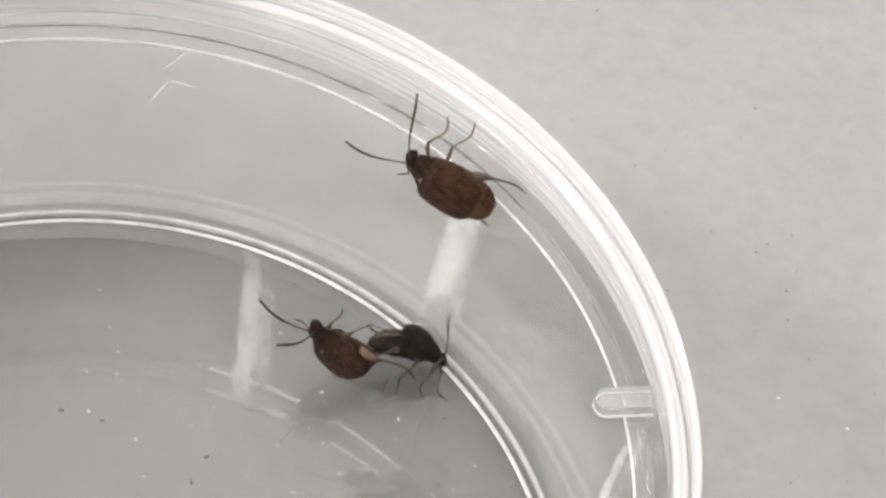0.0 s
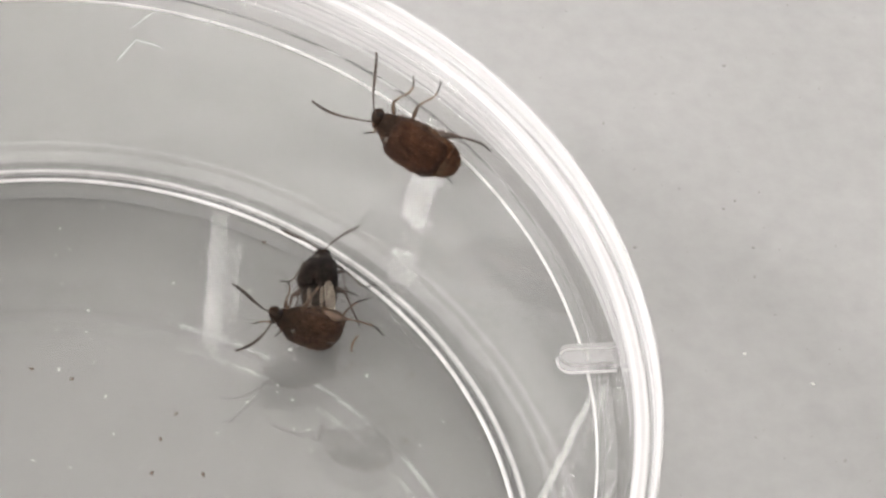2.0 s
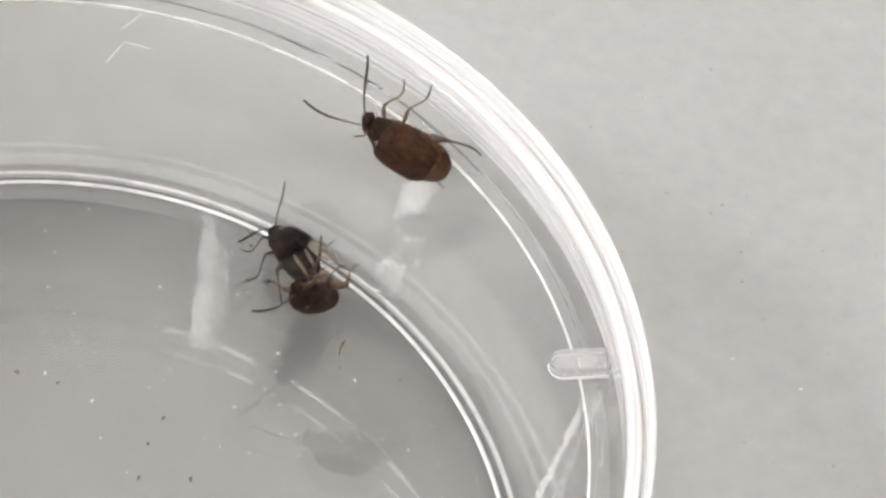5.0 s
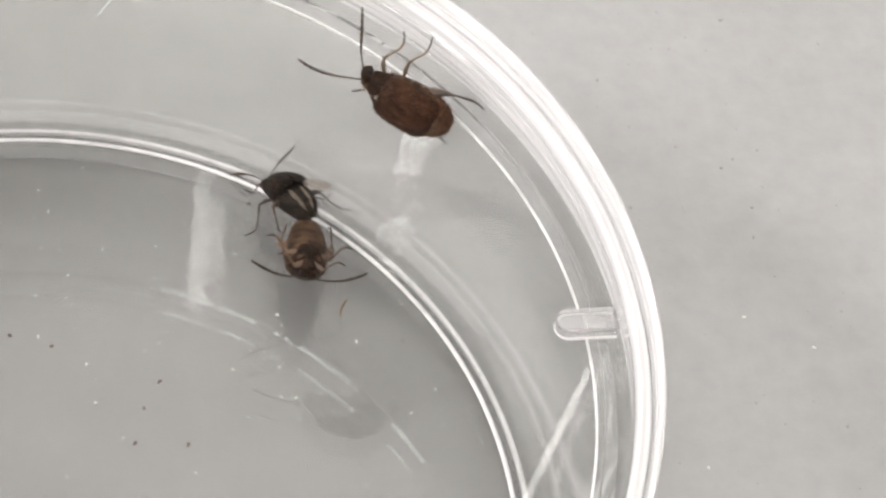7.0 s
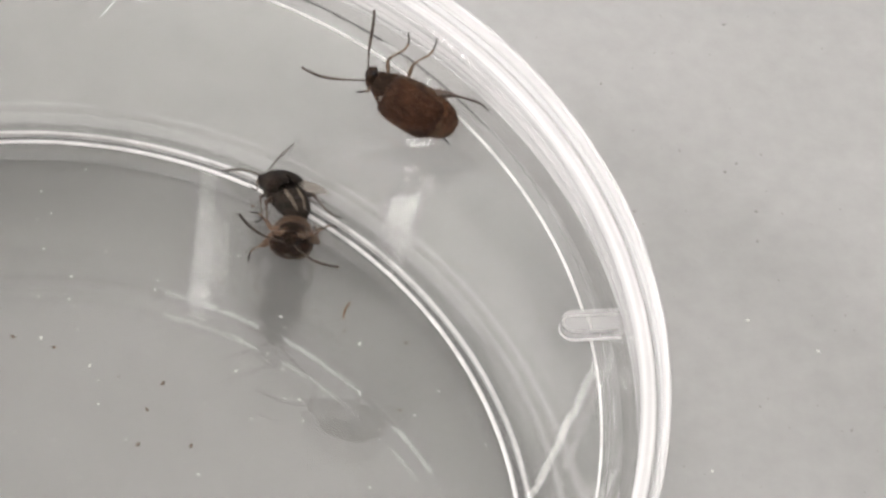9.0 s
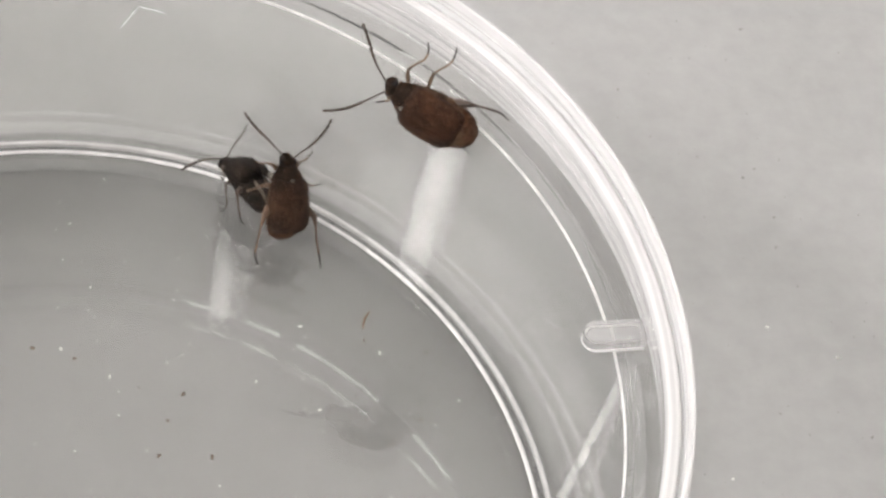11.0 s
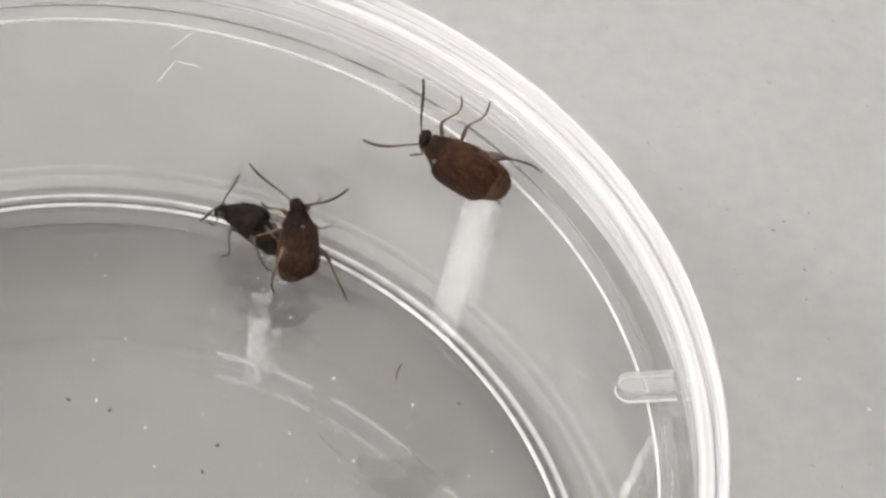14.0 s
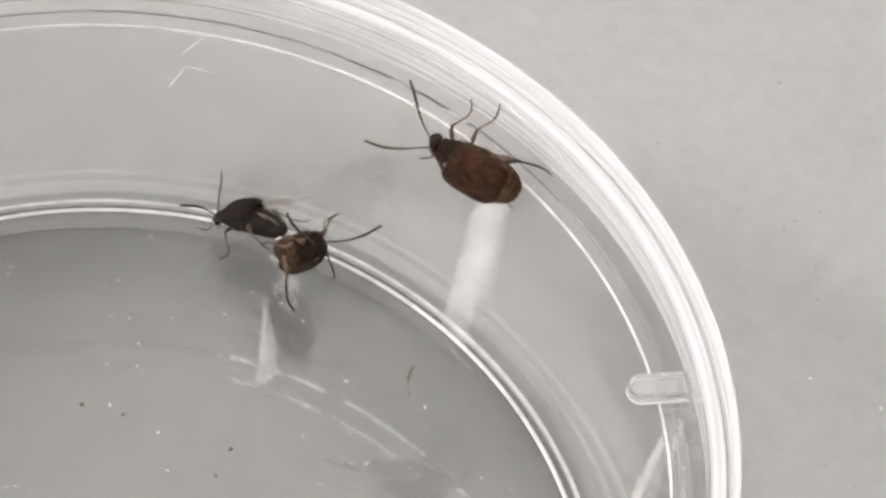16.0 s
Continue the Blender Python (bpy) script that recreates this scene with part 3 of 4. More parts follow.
    me = mesh_of("leg_fragment", *tube([(11.55, 8.62, f), (11.42, 8.46, f + 0.05), (11.29, 8.25, f + 0.05), (11.23, 8.05, f + 0.02), (11.2, 7.86, f)], [0.02, 0.04, 0.045, 0.035, 0.02]), STRAW)
    tagged(part("leg_fragment", me), "curved brown broken insect leg on the dish floor", "insect leg")
    me = mesh_of("fibre", *tube([(16.70, 10.45, 0.05), (16.77, 10.34, 0.05), (16.90, 10.20, 0.05), (17.03, 10.24, 0.06), (17.14, 10.45, 0.07), (17.30, 10.62, 0.06), (17.52, 10.79, 0.05)], [0.012, 0.022, 0.026, 0.026, 0.022, 0.018, 0.010]), GRIME)
    tagged(part("fibre", me), "small grey hooked fibre on the bench under the dish", "fibre")


# ---- the beetles ----
def bent(length, joints, radii, seg=8, steps=4):
    """A limb along +x with knees: joints are (share of the length, sideways, height)."""
    pts, rad = [], []
    for i in range(len(joints) - 1):
        for k in range(steps):
            u = k / steps
            a, b = Vector(joints[i]), Vector(joints[i + 1])
            p = a.lerp(b, u)
            pts.append((p.x * length, p.y * length, p.z * length))
            rad.append(radii[i] * (1 - u) + radii[i + 1] * u)
    p = joints[-1]
    pts.append((p[0] * length, p[1] * length, p[2] * length))
    rad.append(radii[-1])
    return tube(pts, rad, seg)


def antenna_mesh(name, length, mat, bow):
    """Eleven saw-toothed segments in one piece, thin at the base and bowed."""
    path, radii = [], []
    n = 11
    for i in range(n):
        w = 0.030 + 0.026 * min(1, max(0, (i - 2) / 4)) - 0.010 * max(0, (i - 8) / 2)
        for share, swell in ((0.0, 0.66), (0.3, 0.86), (0.62, 1.04), (0.86, 1.18)):
            u = (i + share) / n
            path.append((u * length, bow * length * math.sin(math.pi * 0.75 * u) * u, 0.09 * length * math.sin(math.pi * u)))
            radii.append(w * swell)
    u = 1.0
    path.append((length, bow * length * math.sin(math.pi * 0.75), 0.0))
    radii.append(0.016)
    return mesh_of(name, *tube(path, radii, 8), mat)


def hair_coat(obs, count, s, mat):
    """Short hairs that lie backwards over the given shells, as slim three-sided spikes in one mesh."""
    rnd = random.Random(11)
    spots = []
    for ob in obs:
        for p in ob.data.polygons:
            if p.area < 0.02 * (s * MM) ** 2:
                spots.append((p.area, ob.matrix_basis @ p.center, (ob.matrix_basis.to_3x3() @ p.normal).normalized()))
    picked = rnd.choices(spots, [a for a, _, _ in spots], k=count)
    verts, faces = [], []
    for _, c, n in picked:
        back = Vector((-1, rnd.uniform(-0.35, 0.35), rnd.uniform(-0.2, 0.2)))
        back = (back - n * back.dot(n))
        if back.length < 0.2:
            continue
        back.normalize()
        side = n.cross(back)
        c = c / MM + (side * rnd.uniform(-0.05, 0.05) + back * rnd.uniform(-0.05, 0.05)) * s
        ln, r = rnd.uniform(0.07, 0.15) * s, rnd.uniform(0.007, 0.012) * s
        tip = c + (back * 0.92 + n * rnd.uniform(0.15, 0.5)) * ln
        k = len(verts)
        verts += [tuple(c + side * r), tuple(c - side * r), tuple(c + n * r * 1.5), tuple(tip)]
        faces += [(k, k + 1, k + 3), (k + 1, k + 2, k + 3), (k + 2, k, k + 3)]
    return mesh_of("hair_coat", verts, faces, mat, False)


def beetle(label, length, wing_mat, cuticle, leg_mat, hind_mat, belly_mat, tail_mat, hair_mat, wings=False, spread=0.0, case_end=-1.08, droop_tail=0.0, broad=1.0, stripes=False, tail_start=-1.12, tail_width=0.70, taper=0.42, feeler=2.0, reach=(1.0, 1.0, 1.0), thigh_girth=(1.0, 1.0, 1.0)):
    s = length / 3.4
    thing = tagged(new("bean_beetle"), label, "beetle", "beetles in the dish")

    def sc(sections):
        return [(q[0] * s, q[1] * s * broad, *(c * s for c in q[2:])) for q in sections]

    def spine(x):
        """Height of the hind body's middle line, which droops towards the tail."""
        return -0.05 - droop_tail * max(0.0, (0.8 - x) / 2.1) ** 2

    # trunk under the wing cases, with rings, ending in the tail plate
    trunk = []
    for i in range(29):
        u = i / 28
        x = 0.80 - 2.1 * u
        w = 0.84 * math.sin(math.pi * (0.17 + 0.62 * u)) ** 0.6
        g = 1 - 0.035 * (math.cos(u * 2 * math.pi * 6) > 0.75)
        trunk.append((x, w * g, spine(x), 0.50 * g, 0.52 * g * math.sin(math.pi * (0.22 + 0.55 * u)) ** 0.5))
    part("abdomen", mesh_of("abdomen", *loft(sc(trunk)), belly_mat), thing, "segmented hairy underside")
    tail = []
    for i in range(22):
        u = i / 21
        r = math.sqrt(max(0.0, 1 - (0.06 + 0.92 * u) ** 2))
        g = 1 - 0.05 * (math.cos(u * 2 * math.pi * 2.5) > 0.7)
        x = tail_start + (-1.68 - tail_start) * u
        tail.append((x, tail_width * g * r ** 0.9, spine(x) + 0.03, 0.53 * g * r, 0.44 * g * r))
    part("pygidium", mesh_of("pygidium", *loft(sc(tail)), tail_mat), thing, "tan rounded tail plate")

    plate = []
    for i in range(17):
        u = i / 16
        r = math.sin(math.pi * (0.06 + 0.90 * u)) ** 0.5
        g = 1 - 0.07 * (abs(u - 0.45) < 0.05)
        plate.append((0.86 - 0.98 * u, 0.60 * r * g, -0.18, 0.10, 0.47 * r * g))
    part("sternum", mesh_of("sternum", *loft(sc(plate)), cuticle), thing, "dark breastplate")
    if stripes:
        for side in (1, -1):
            path = []
            for u in (0.10, 0.3, 0.5, 0.7, 0.88):
                r = math.sqrt(max(0.0, 1 - (0.06 + 0.92 * u) ** 2))
                x = tail_start + (-1.68 - tail_start) * u
                path.append((x * s, side * 0.30 * r ** 0.7 * s * broad, (spine(x) + 0.03 + 0.47 * r) * s))
            part("hair_stripe", mesh_of("hair_stripe", *tube(path, [0.06 * s, 0.10 * s, 0.11 * s, 0.09 * s, 0.03 * s], 10), TAN_HAIR), thing, "pale tan stripe of hairs")

    # wing cases, one shell a side
    for side in (1, -1):
        verts, faces = [], []
        nx, na = 22, 14
        for shell in (0, 1):
            for i in range(nx + 1):
                u = i / nx
                x = 0.82 - (0.82 - case_end) * u
                w = 0.92 * min(1, 0.62 + 3.2 * u) ** 0.5 * (1 - 0.06 * (1 - u)) * (1 - max(0, (u - 0.72) / 0.28) ** 2.4 * taper)
                h = (0.44 + 0.22 * math.sin(math.pi * (0.12 + 0.80 * u))) * (1 - max(0, (u - 0.85) / 0.15) ** 2 * 0.22)
                for k in range(na + 1):
                    a = math.radians(90 - 92 * k / na)
                    c = math.cos(a)
                    y = 0.006 + w * (abs(c) ** 0.82) * math.copysign(1, c)
                    z = 0.10 + h * math.copysign(abs(math.sin(a)) ** 0.9, math.sin(a))
                    if k == na:
                        y -= 0.03
                    t = 0.035 * shell
                    verts.append(((x + (0.02 if shell and i == 0 else 0)) * s, side * max(0.006, y - t * abs(c)) * s * broad, (z - t) * s))
        m = (nx + 1) * (na + 1)
        for sh in (0, m):
            for i in range(nx):
                for k in range(na):
                    q = sh + i * (na + 1) + k
                    faces.append((q, q + 1, q + na + 2, q + na + 1))
        edge = [i * (na + 1) for i in range(nx + 1)] + [nx * (na + 1) + k for k in range(1, na + 1)]
        edge += [i * (na + 1) + na for i in range(nx - 1, -1, -1)] + [k for k in range(na - 1, 0, -1)]
        for a, b in zip(edge, edge[1:] + edge[:1]):
            faces.append((a, b, b + m, a + m))
        part("wing_case", mesh_of("wing_case", verts, faces, wing_mat), thing, "", pose(0, 0, 0, 0, spread * 4, side * -spread * 6))

    # neck shield, narrowing to the head
    shield = []
    for i in range(13):
        u = i / 12
        shield.append((0.78 + 0.56 * u, (0.72 - 0.36 * u ** 0.9) * (1 - 0.16 * max(0, (u - 0.85) / 0.15) ** 2), 0.04 - 0.10 * u, (0.51 - 0.22 * u) * (0.93 if i == 0 else 1), 0.40 - 0.16 * u))
    part("pronotum", mesh_of("pronotum", *loft(sc(shield)), cuticle), thing)
    patch = []
    for i in range(9):
        u = i / 8
        r = math.sin(math.pi * (0.03 + 0.94 * u))
        patch.append((0.68 + 0.28 * u, 0.135 * r, 0.545, 0.05 * r, 0.03 * r))
    part("hair_patch", mesh_of("hair_patch", *loft(sc(patch), 12), PALE_HAIR), thing, "pale spot of hairs")

    # bowed head with a blunt snout
    head = []
    for i in range(14):
        u = i / 13
        r = math.sin(math.pi * (0.07 + 0.88 * u)) ** 0.75
        head.append((1.27 + 0.47 * u, 0.35 * r * (1 - 0.22 * u), -0.02 - 0.20 * u, 0.29 * r, 0.29 * r))
    head_ob = part("head", mesh_of("head", *loft(sc(head), 20), cuticle), thing)
    ball = []
    for i in range(9):
        a = math.pi * i / 8
        ball.append((0.11 * math.cos(a), 0.08 * math.sin(a) + 0.001, 0, 0.11 * math.sin(a) + 0.001, 0.11 * math.sin(a) + 0.001))
    eye = mesh_of("eye", *loft(sc(ball), 14), EYE)
    for side in (1, -1):
        part("eye", eye, head_ob, "", Matrix.Translation((1.46 * s * MM, side * 0.26 * s * MM, 0.0)))

    # feelers and legs turn about their own roots
    made = {"thing": thing}
    for side, key in ((1, "antenna_l"), (-1, "antenna_r")):
        me = antenna_mesh("antenna", feeler * s, FEELER, 0.15 * side)
        made[key] = part("antenna", me, thing, "", pose(1.55 * s * MM, side * 0.13 * s * MM, 0.06 * s * MM, 0, -12, side * 34))
    legs = [  # name, root, length, knees, radii, rest turn about z, droop
        ("fore", (1.0, 0.22, -0.26), 1.55, [(0, 0, 0), (0.17, -0.09, 0.12), (0.30, -0.13, 0.17), (0.46, -0.07, 0.10), (0.66, 0.04, 0.02), (0.80, 0.05, 0.0), (0.90, 0.02, 0.03), (1.0, -0.03, 0.09)], (0.05, 0.085, 0.055, 0.030, 0.034, 0.038, 0.028, 0.02), 62, 24, leg_mat),
        ("middle", (0.42, 0.34, -0.36), 1.70, [(0, 0, 0), (0.17, -0.08, 0.12), (0.30, -0.12, 0.17), (0.46, -0.07, 0.10), (0.66, 0.03, 0.02), (0.80, 0.05, 0.0), (0.90, 0.02, 0.03), (1.0, -0.03, 0.09)], (0.05, 0.085, 0.055, 0.030, 0.034, 0.038, 0.028, 0.02), 98, 20, leg_mat),
        ("hind", (-0.32, 0.42, -0.36), 2.15, [(0, 0, 0), (0.14, -0.10, 0.12), (0.30, -0.17, 0.17), (0.46, -0.13, 0.10), (0.64, -0.07, 0.03), (0.82, -0.03, 0.0), (0.92, 0.0, 0.02), (1.0, 0.04, 0.06)], (0.08, 0.15, 0.085, 0.036, 0.042, 0.044, 0.03, 0.02), 138, 14, hind_mat),
    ]
    for name, root, ln, joints, radii, turn, droop, mat in legs:
        rank = ("fore", "middle", "hind").index(name)
        ln *= reach[rank]
        for side, k in ((1, "l"), (-1, "r")):
            jj = [(x, y * side, z) for x, y, z in joints]
            rr = [r * s for r in radii]
            thigh = mesh_of("leg", *bent(ln * s, jj[:4], [r * thigh_girth[rank] for r in rr[:3]] + [rr[3] * 1.1]), mat)
            leg = part("leg", thigh, thing, "", pose(root[0] * s * MM, side * root[1] * s * MM, root[2] * s * MM, 0, droop, side * turn))
            part("shin", mesh_of("shin", *bent(ln * s, jj[3:6], [rr[3] * 0.95, rr[4], rr[5]]), mat), leg)
            claw = [(jj[7][0] + 0.035, jj[7][1] + 0.03 * k2, jj[7][2] - 0.01) for k2 in (1, -1)]
            foot = joined(bent(ln * s, jj[5:8], [rr[5] * 0.8, rr[6] * 1.15, rr[7]]), *[bent(ln * s, [jj[7], q], [rr[7] * 0.8, rr[7] * 0.25], 6, 2) for q in claw])
            part("foot", mesh_of("foot", *foot, TARSUS), leg, "dark jointed foot")
            made[name + "_" + k] = leg
    if wings:
        for side in (-1,):
            rows = [(0, 0.05), (0.2, 0.22), (0.5, 0.30), (0.85, 0.26), (1.05, 0.10)]
            verts, faces = [], []
            for x, w in rows:
                for z in (0.0, 0.012):
                    verts += [(-x * 1.65 * s, (w - 0.05) * s, z + 0.02 * x), (-x * 1.65 * s, (-w) * s, z - 0.05 * x)]
            for i in range(len(rows) - 1):
                a, b = 4 * i, 4 * i + 4
                faces += [(a, a + 1, b + 1, b), (a + 2, b + 2, b + 3, a + 3), (a, b, b + 2, a + 2), (a + 1, a + 3, b + 3, b + 1)]
            faces += [(0, 2, 3, 1), (len(verts) - 4, len(verts) - 3, len(verts) - 1, len(verts) - 2)]
            part("hind_wing", mesh_of("hind_wing", verts, faces, WING), thing, "thin smoky folded hind wing",
                 pose((case_end + 0.35) * s * MM, side * 0.46 * s * MM, 0.42 * s * MM, side * 22, 0, side * -15))
    coat = []
    for ob in thing.children:
        if ob.name.startswith(("wing_case", "pronotum", "pygidium", "head", "abdomen")):
            coat.append(ob)
    part("hair_coat", hair_coat(coat, 1500, s, hair_mat), thing, "short pale hairs")
    return made


SOLO = beetle("brown mottled beetle clinging to the dish wall under the rim", 3.55, ELYTRA_BROWN, CUTICLE_BROWN, LEG_TAN, LEG_DARK, BELLY, PYGIDIUM, HAIR_BROWN,
              case_end=-1.1, tail_start=-0.8, tail_width=0.80, taper=0.30, feeler=2.15, reach=(1.0, 1.0, 0.94), thigh_girth=(0.9, 0.9, 1.25))
HEN = beetle("reddish brown mottled beetle joined tail to tail with a darker one", 3.35, ELYTRA_DEEP, CUTICLE_BROWN, LEG_RED, LEG_RED, BELLY, PYGIDIUM, HAIR_BROWN,
             spread=0.5, broad=0.88, case_end=-1.2, droop_tail=0.32, feeler=2.3, reach=(0.78, 0.78, 1.18), taper=0.36, thigh_girth=(1.35, 1.35, 1.35))
COCK = beetle("blackish beetle with smoky hind wings, joined to a brown one", 3.0, ELYTRA_DARK, CUTICLE, LEG_DARK, LEG_DARK, BELLY_DARK, BELLY_DARK, HAIR_GREY,
              wings=True, case_end=-0.62, droop_tail=0.45, spread=1.6, broad=0.98, stripes=True, tail_start=-0.45, tail_width=0.80, reach=(1.18, 1.18, 1.0))


def motions():
    walk(HEN["thing"], [
        (0, pose(0.009556, 0.008880, 0.002616, -104.9, -44.8, 171.7)),
        (0.5, pose(0.009372, 0.007564, 0.002787, -97.1, -31.8, 176.0)),
        (1, pose(0.009419, 0.006547, 0.002663, -90.3, -23.6, -178.5)),
        (1.5, pose(0.009416, 0.007040, 0.002082, -65.7, -6.1, -166.8)),
        (2, pose(0.009497, 0.008205, 0.002501, -85.5, -28.9, -174.0)),
        (2.5, pose(0.009452, 0.009218, 0.002802, -84.8, -43.2, 153.4)),
        (3, pose(0.009847, 0.009521, 0.002666, -79.5, -48.3, 158.3)),
        (3.5, pose(0.009897, 0.009576, 0.002634, -90.0, -32.8, -167.7)),
        (4.27, pose(0.009983, 0.009578, 0.002900, -104.3, -40.1, -157.4)),
        (5.03, pose(0.010142, 0.009582, 0.002832, -138.1, -46.1, -130.7)),
        (5.8, pose(0.010228, 0.009584, 0.002492, -157.2, -44.3, -115.3)),
        (6, pose(0.010912, 0.009340, 0.002585, 175.9, -53.3, -87.2)),
        (6.5, pose(0.009927, 0.009344, 0.002641, 174.0, -35.2, -99.3)),
        (7, pose(0.009997, 0.009659, 0.002570, 173.2, -24.0, -95.6)),
        (7.5, pose(0.009797, 0.009791, 0.002568, 177.7, -23.6, -100.1)),
        (8, pose(0.009519, 0.009581, 0.002601, -169.8, -29.7, -102.7)),
        (8.5, pose(0.009440, 0.009781, 0.002831, 179.8, -34.6, -105.4)),
        (9.27, pose(0.009189, 0.010413, 0.003239, -174.5, -56.6, -103.5)),
        (10.03, pose(0.008721, 0.011586, 0.003434, -11.5, -81.7, 106.0)),
        (10.8, pose(0.008470, 0.012217, 0.003236, 5.7, -59.9, 95.5)),
        (11, pose(0.008641, 0.012332, 0.003192, 13.1, -57.1, 89.5)),
        (11.5, pose(0.008122, 0.012467, 0.003224, 4.6, -55.4, 100.1)),
        (12, pose(0.008071, 0.011438, 0.003729, 151.6, -81.7, -46.2)),
        (12.5, pose(0.008004, 0.011288, 0.003815, -175.9, -78.4, -81.0)),
        (13, pose(0.007855, 0.011266, 0.003882, -165.8, -77.1, -94.5)),
        (13.5, pose(0.007890, 0.011339, 0.003826, -161.3, -69.2, -108.1)),
        (13.75, pose(0.007862, 0.012071, 0.003818, -17.4, -84.8, 114.5)),
        (14, pose(0.007835, 0.012803, 0.003110, 12.5, -60.4, 91.2)),
        (14.25, pose(0.007668, 0.012574, 0.003639, 61.9, -83.0, 47.4)),
        (14.5, pose(0.007502, 0.012345, 0.003468, 171.5, -67.7, -56.7)),
        (15, pose(0.007503, 0.012309, 0.003564, 179.3, -65.6, -63.5)),
        (15.5, pose(0.007538, 0.012318, 0.003570, 174.9, -61.7, -58.5)),
        (16, pose(0.007534, 0.012328, 0.003549, 177.7, -59.1, -62.4)),
    ])
    walk(COCK["thing"], [
        (0, pose(0.012273, 0.009389, 0.002338, -29.9, 7.2, -24.4)),
        (0.5, pose(0.012053, 0.008767, 0.002284, -30.8, 24.1, -3.1)),
        (1, pose(0.011291, 0.008844, 0.002237, -38.3, 23.4, 36.2)),
        (1.5, pose(0.010063, 0.009826, 0.002145, -59.5, 5.6, 72.1)),
        (2, pose(0.010093, 0.010419, 0.002361, -21.2, -3.9, 78.9)),
        (2.5, pose(0.010557, 0.011126, 0.002715, -15.3, -4.4, 75.0)),
        (3, pose(0.010440, 0.011252, 0.002942, -24.9, -29.6, 73.9)),
        (3.5, pose(0.009564, 0.011584, 0.002678, -31.7, -18.6, 106.7)),
        (4.27, pose(0.009615, 0.011776, 0.002554, -21.8, -7.9, 108.7)),
        (5.03, pose(0.009711, 0.012134, 0.002323, -2.0, 10.5, 117.2)),
        (5.8, pose(0.009762, 0.012326, 0.002198, 10.3, 18.7, 124.6)),
        (6, pose(0.009812, 0.012260, 0.002259, 11.8, 11.7, 133.7)),
        (6.5, pose(0.009534, 0.012637, 0.002505, 9.7, 25.9, 123.3)),
        (7, pose(0.009576, 0.012625, 0.002657, 10.8, 28.5, 122.3)),
        (7.5, pose(0.009500, 0.012723, 0.002625, 6.9, 29.4, 114.6)),
        (8, pose(0.009457, 0.012768, 0.002559, 8.5, 28.2, 108.7)),
        (8.5, pose(0.009548, 0.012688, 0.002600, 14.3, 28.2, 116.2)),
        (9.27, pose(0.009000, 0.013012, 0.002609, 14.9, 21.7, 116.9)),
        (10.03, pose(0.007983, 0.013615, 0.002626, 15.9, 9.6, 117.8)),
        (10.8, pose(0.007436, 0.013939, 0.002635, 16.3, 3.1, 118.2)),
        (11, pose(0.007423, 0.013976, 0.002454, 23.5, 8.8, 126.3)),
        (11.5, pose(0.007003, 0.014114, 0.002429, 14.6, 11.0, 117.1)),
        (12, pose(0.006986, 0.014197, 0.002920, 6.3, 19.7, 117.4)),
        (12.5, pose(0.007087, 0.014232, 0.002990, 14.5, 23.3, 119.6)),
        (13, pose(0.007006, 0.014292, 0.003053, 13.4, 26.5, 120.7)),
        (13.5, pose(0.007029, 0.014218, 0.003084, 16.6, 26.1, 138.0)),
        (14, pose(0.006310, 0.014210, 0.002636, 26.8, -2.3, 147.8)),
        (14.5, pose(0.005786, 0.014641, 0.002557, 22.9, 14.8, 151.2)),
        (15, pose(0.005806, 0.014705, 0.002680, 23.2, 21.5, 151.3)),
        (15.5, pose(0.005770, 0.014721, 0.002705, 24.2, 24.5, 152.8)),
        (16, pose(0.005779, 0.014715, 0.002697, 24.1, 24.5, 154.0)),
    ])
    walk(SOLO["thing"], [
        (0, pose(0.012579, 0.009879, 0.010700, -86.71, -13.08, 149.42)),
        (16, pose(0.012579, 0.009879, 0.010700, -86.71, -13.08, 149.42)),
    ])
    walk(SOLO["antenna_l"], [
        (0, pose(0.001618, 0.000136, 0.000063, 0.0, -7.7, 2.9)),
        (0.5, pose(0.001618, 0.000136, 0.000063, 0.0, -12.9, 8.0)),
        (3.5, pose(0.001618, 0.000136, 0.000063, 0.0, -2.6, -1.5)),
        (7, pose(0.001618, 0.000136, 0.000063, 0.0, -8.9, 3.9)),
        (7.5, pose(0.001618, 0.000136, 0.000063, -0.0, -6.2, 1.0)),
        (8, pose(0.001618, 0.000136, 0.000063, 0.0, -1.6, -0.4)),
        (8.5, pose(0.001618, 0.000136, 0.000063, -0.0, -6.6, 1.8)),
        (10.8, pose(0.001618, 0.000136, 0.000063, 0.0, -16.1, 56.2)),
        (11, pose(0.001618, 0.000136, 0.000063, -0.0, -31.4, 31.5)),
        (11.5, pose(0.001618, 0.000136, 0.000063, 0.0, -21.3, 18.4)),
        (12, pose(0.001618, 0.000136, 0.000063, 0.0, -26.5, 25.4)),
        (12.5, pose(0.001618, 0.000136, 0.000063, -0.0, 7.8, 32.6)),
        (13, pose(0.001618, 0.000136, 0.000063, 0.0, -3.0, 18.7)),
        (13.5, pose(0.001618, 0.000136, 0.000063, 0.0, -11.0, 7.0)),
        (14, pose(0.001618, 0.000136, 0.000063, -0.0, 3.5, 32.4)),
        (14.5, pose(0.001618, 0.000136, 0.000063, 0.0, 1.9, 5.6)),
        (15, pose(0.001618, 0.000136, 0.000063, 0.0, -12.6, 8.9)),
        (15.5, pose(0.001618, 0.000136, 0.000063, -0.0, -17.9, 14.5)),
        (16, pose(0.001618, 0.000136, 0.000063, -0.0, -16.1, 12.6)),
    ])
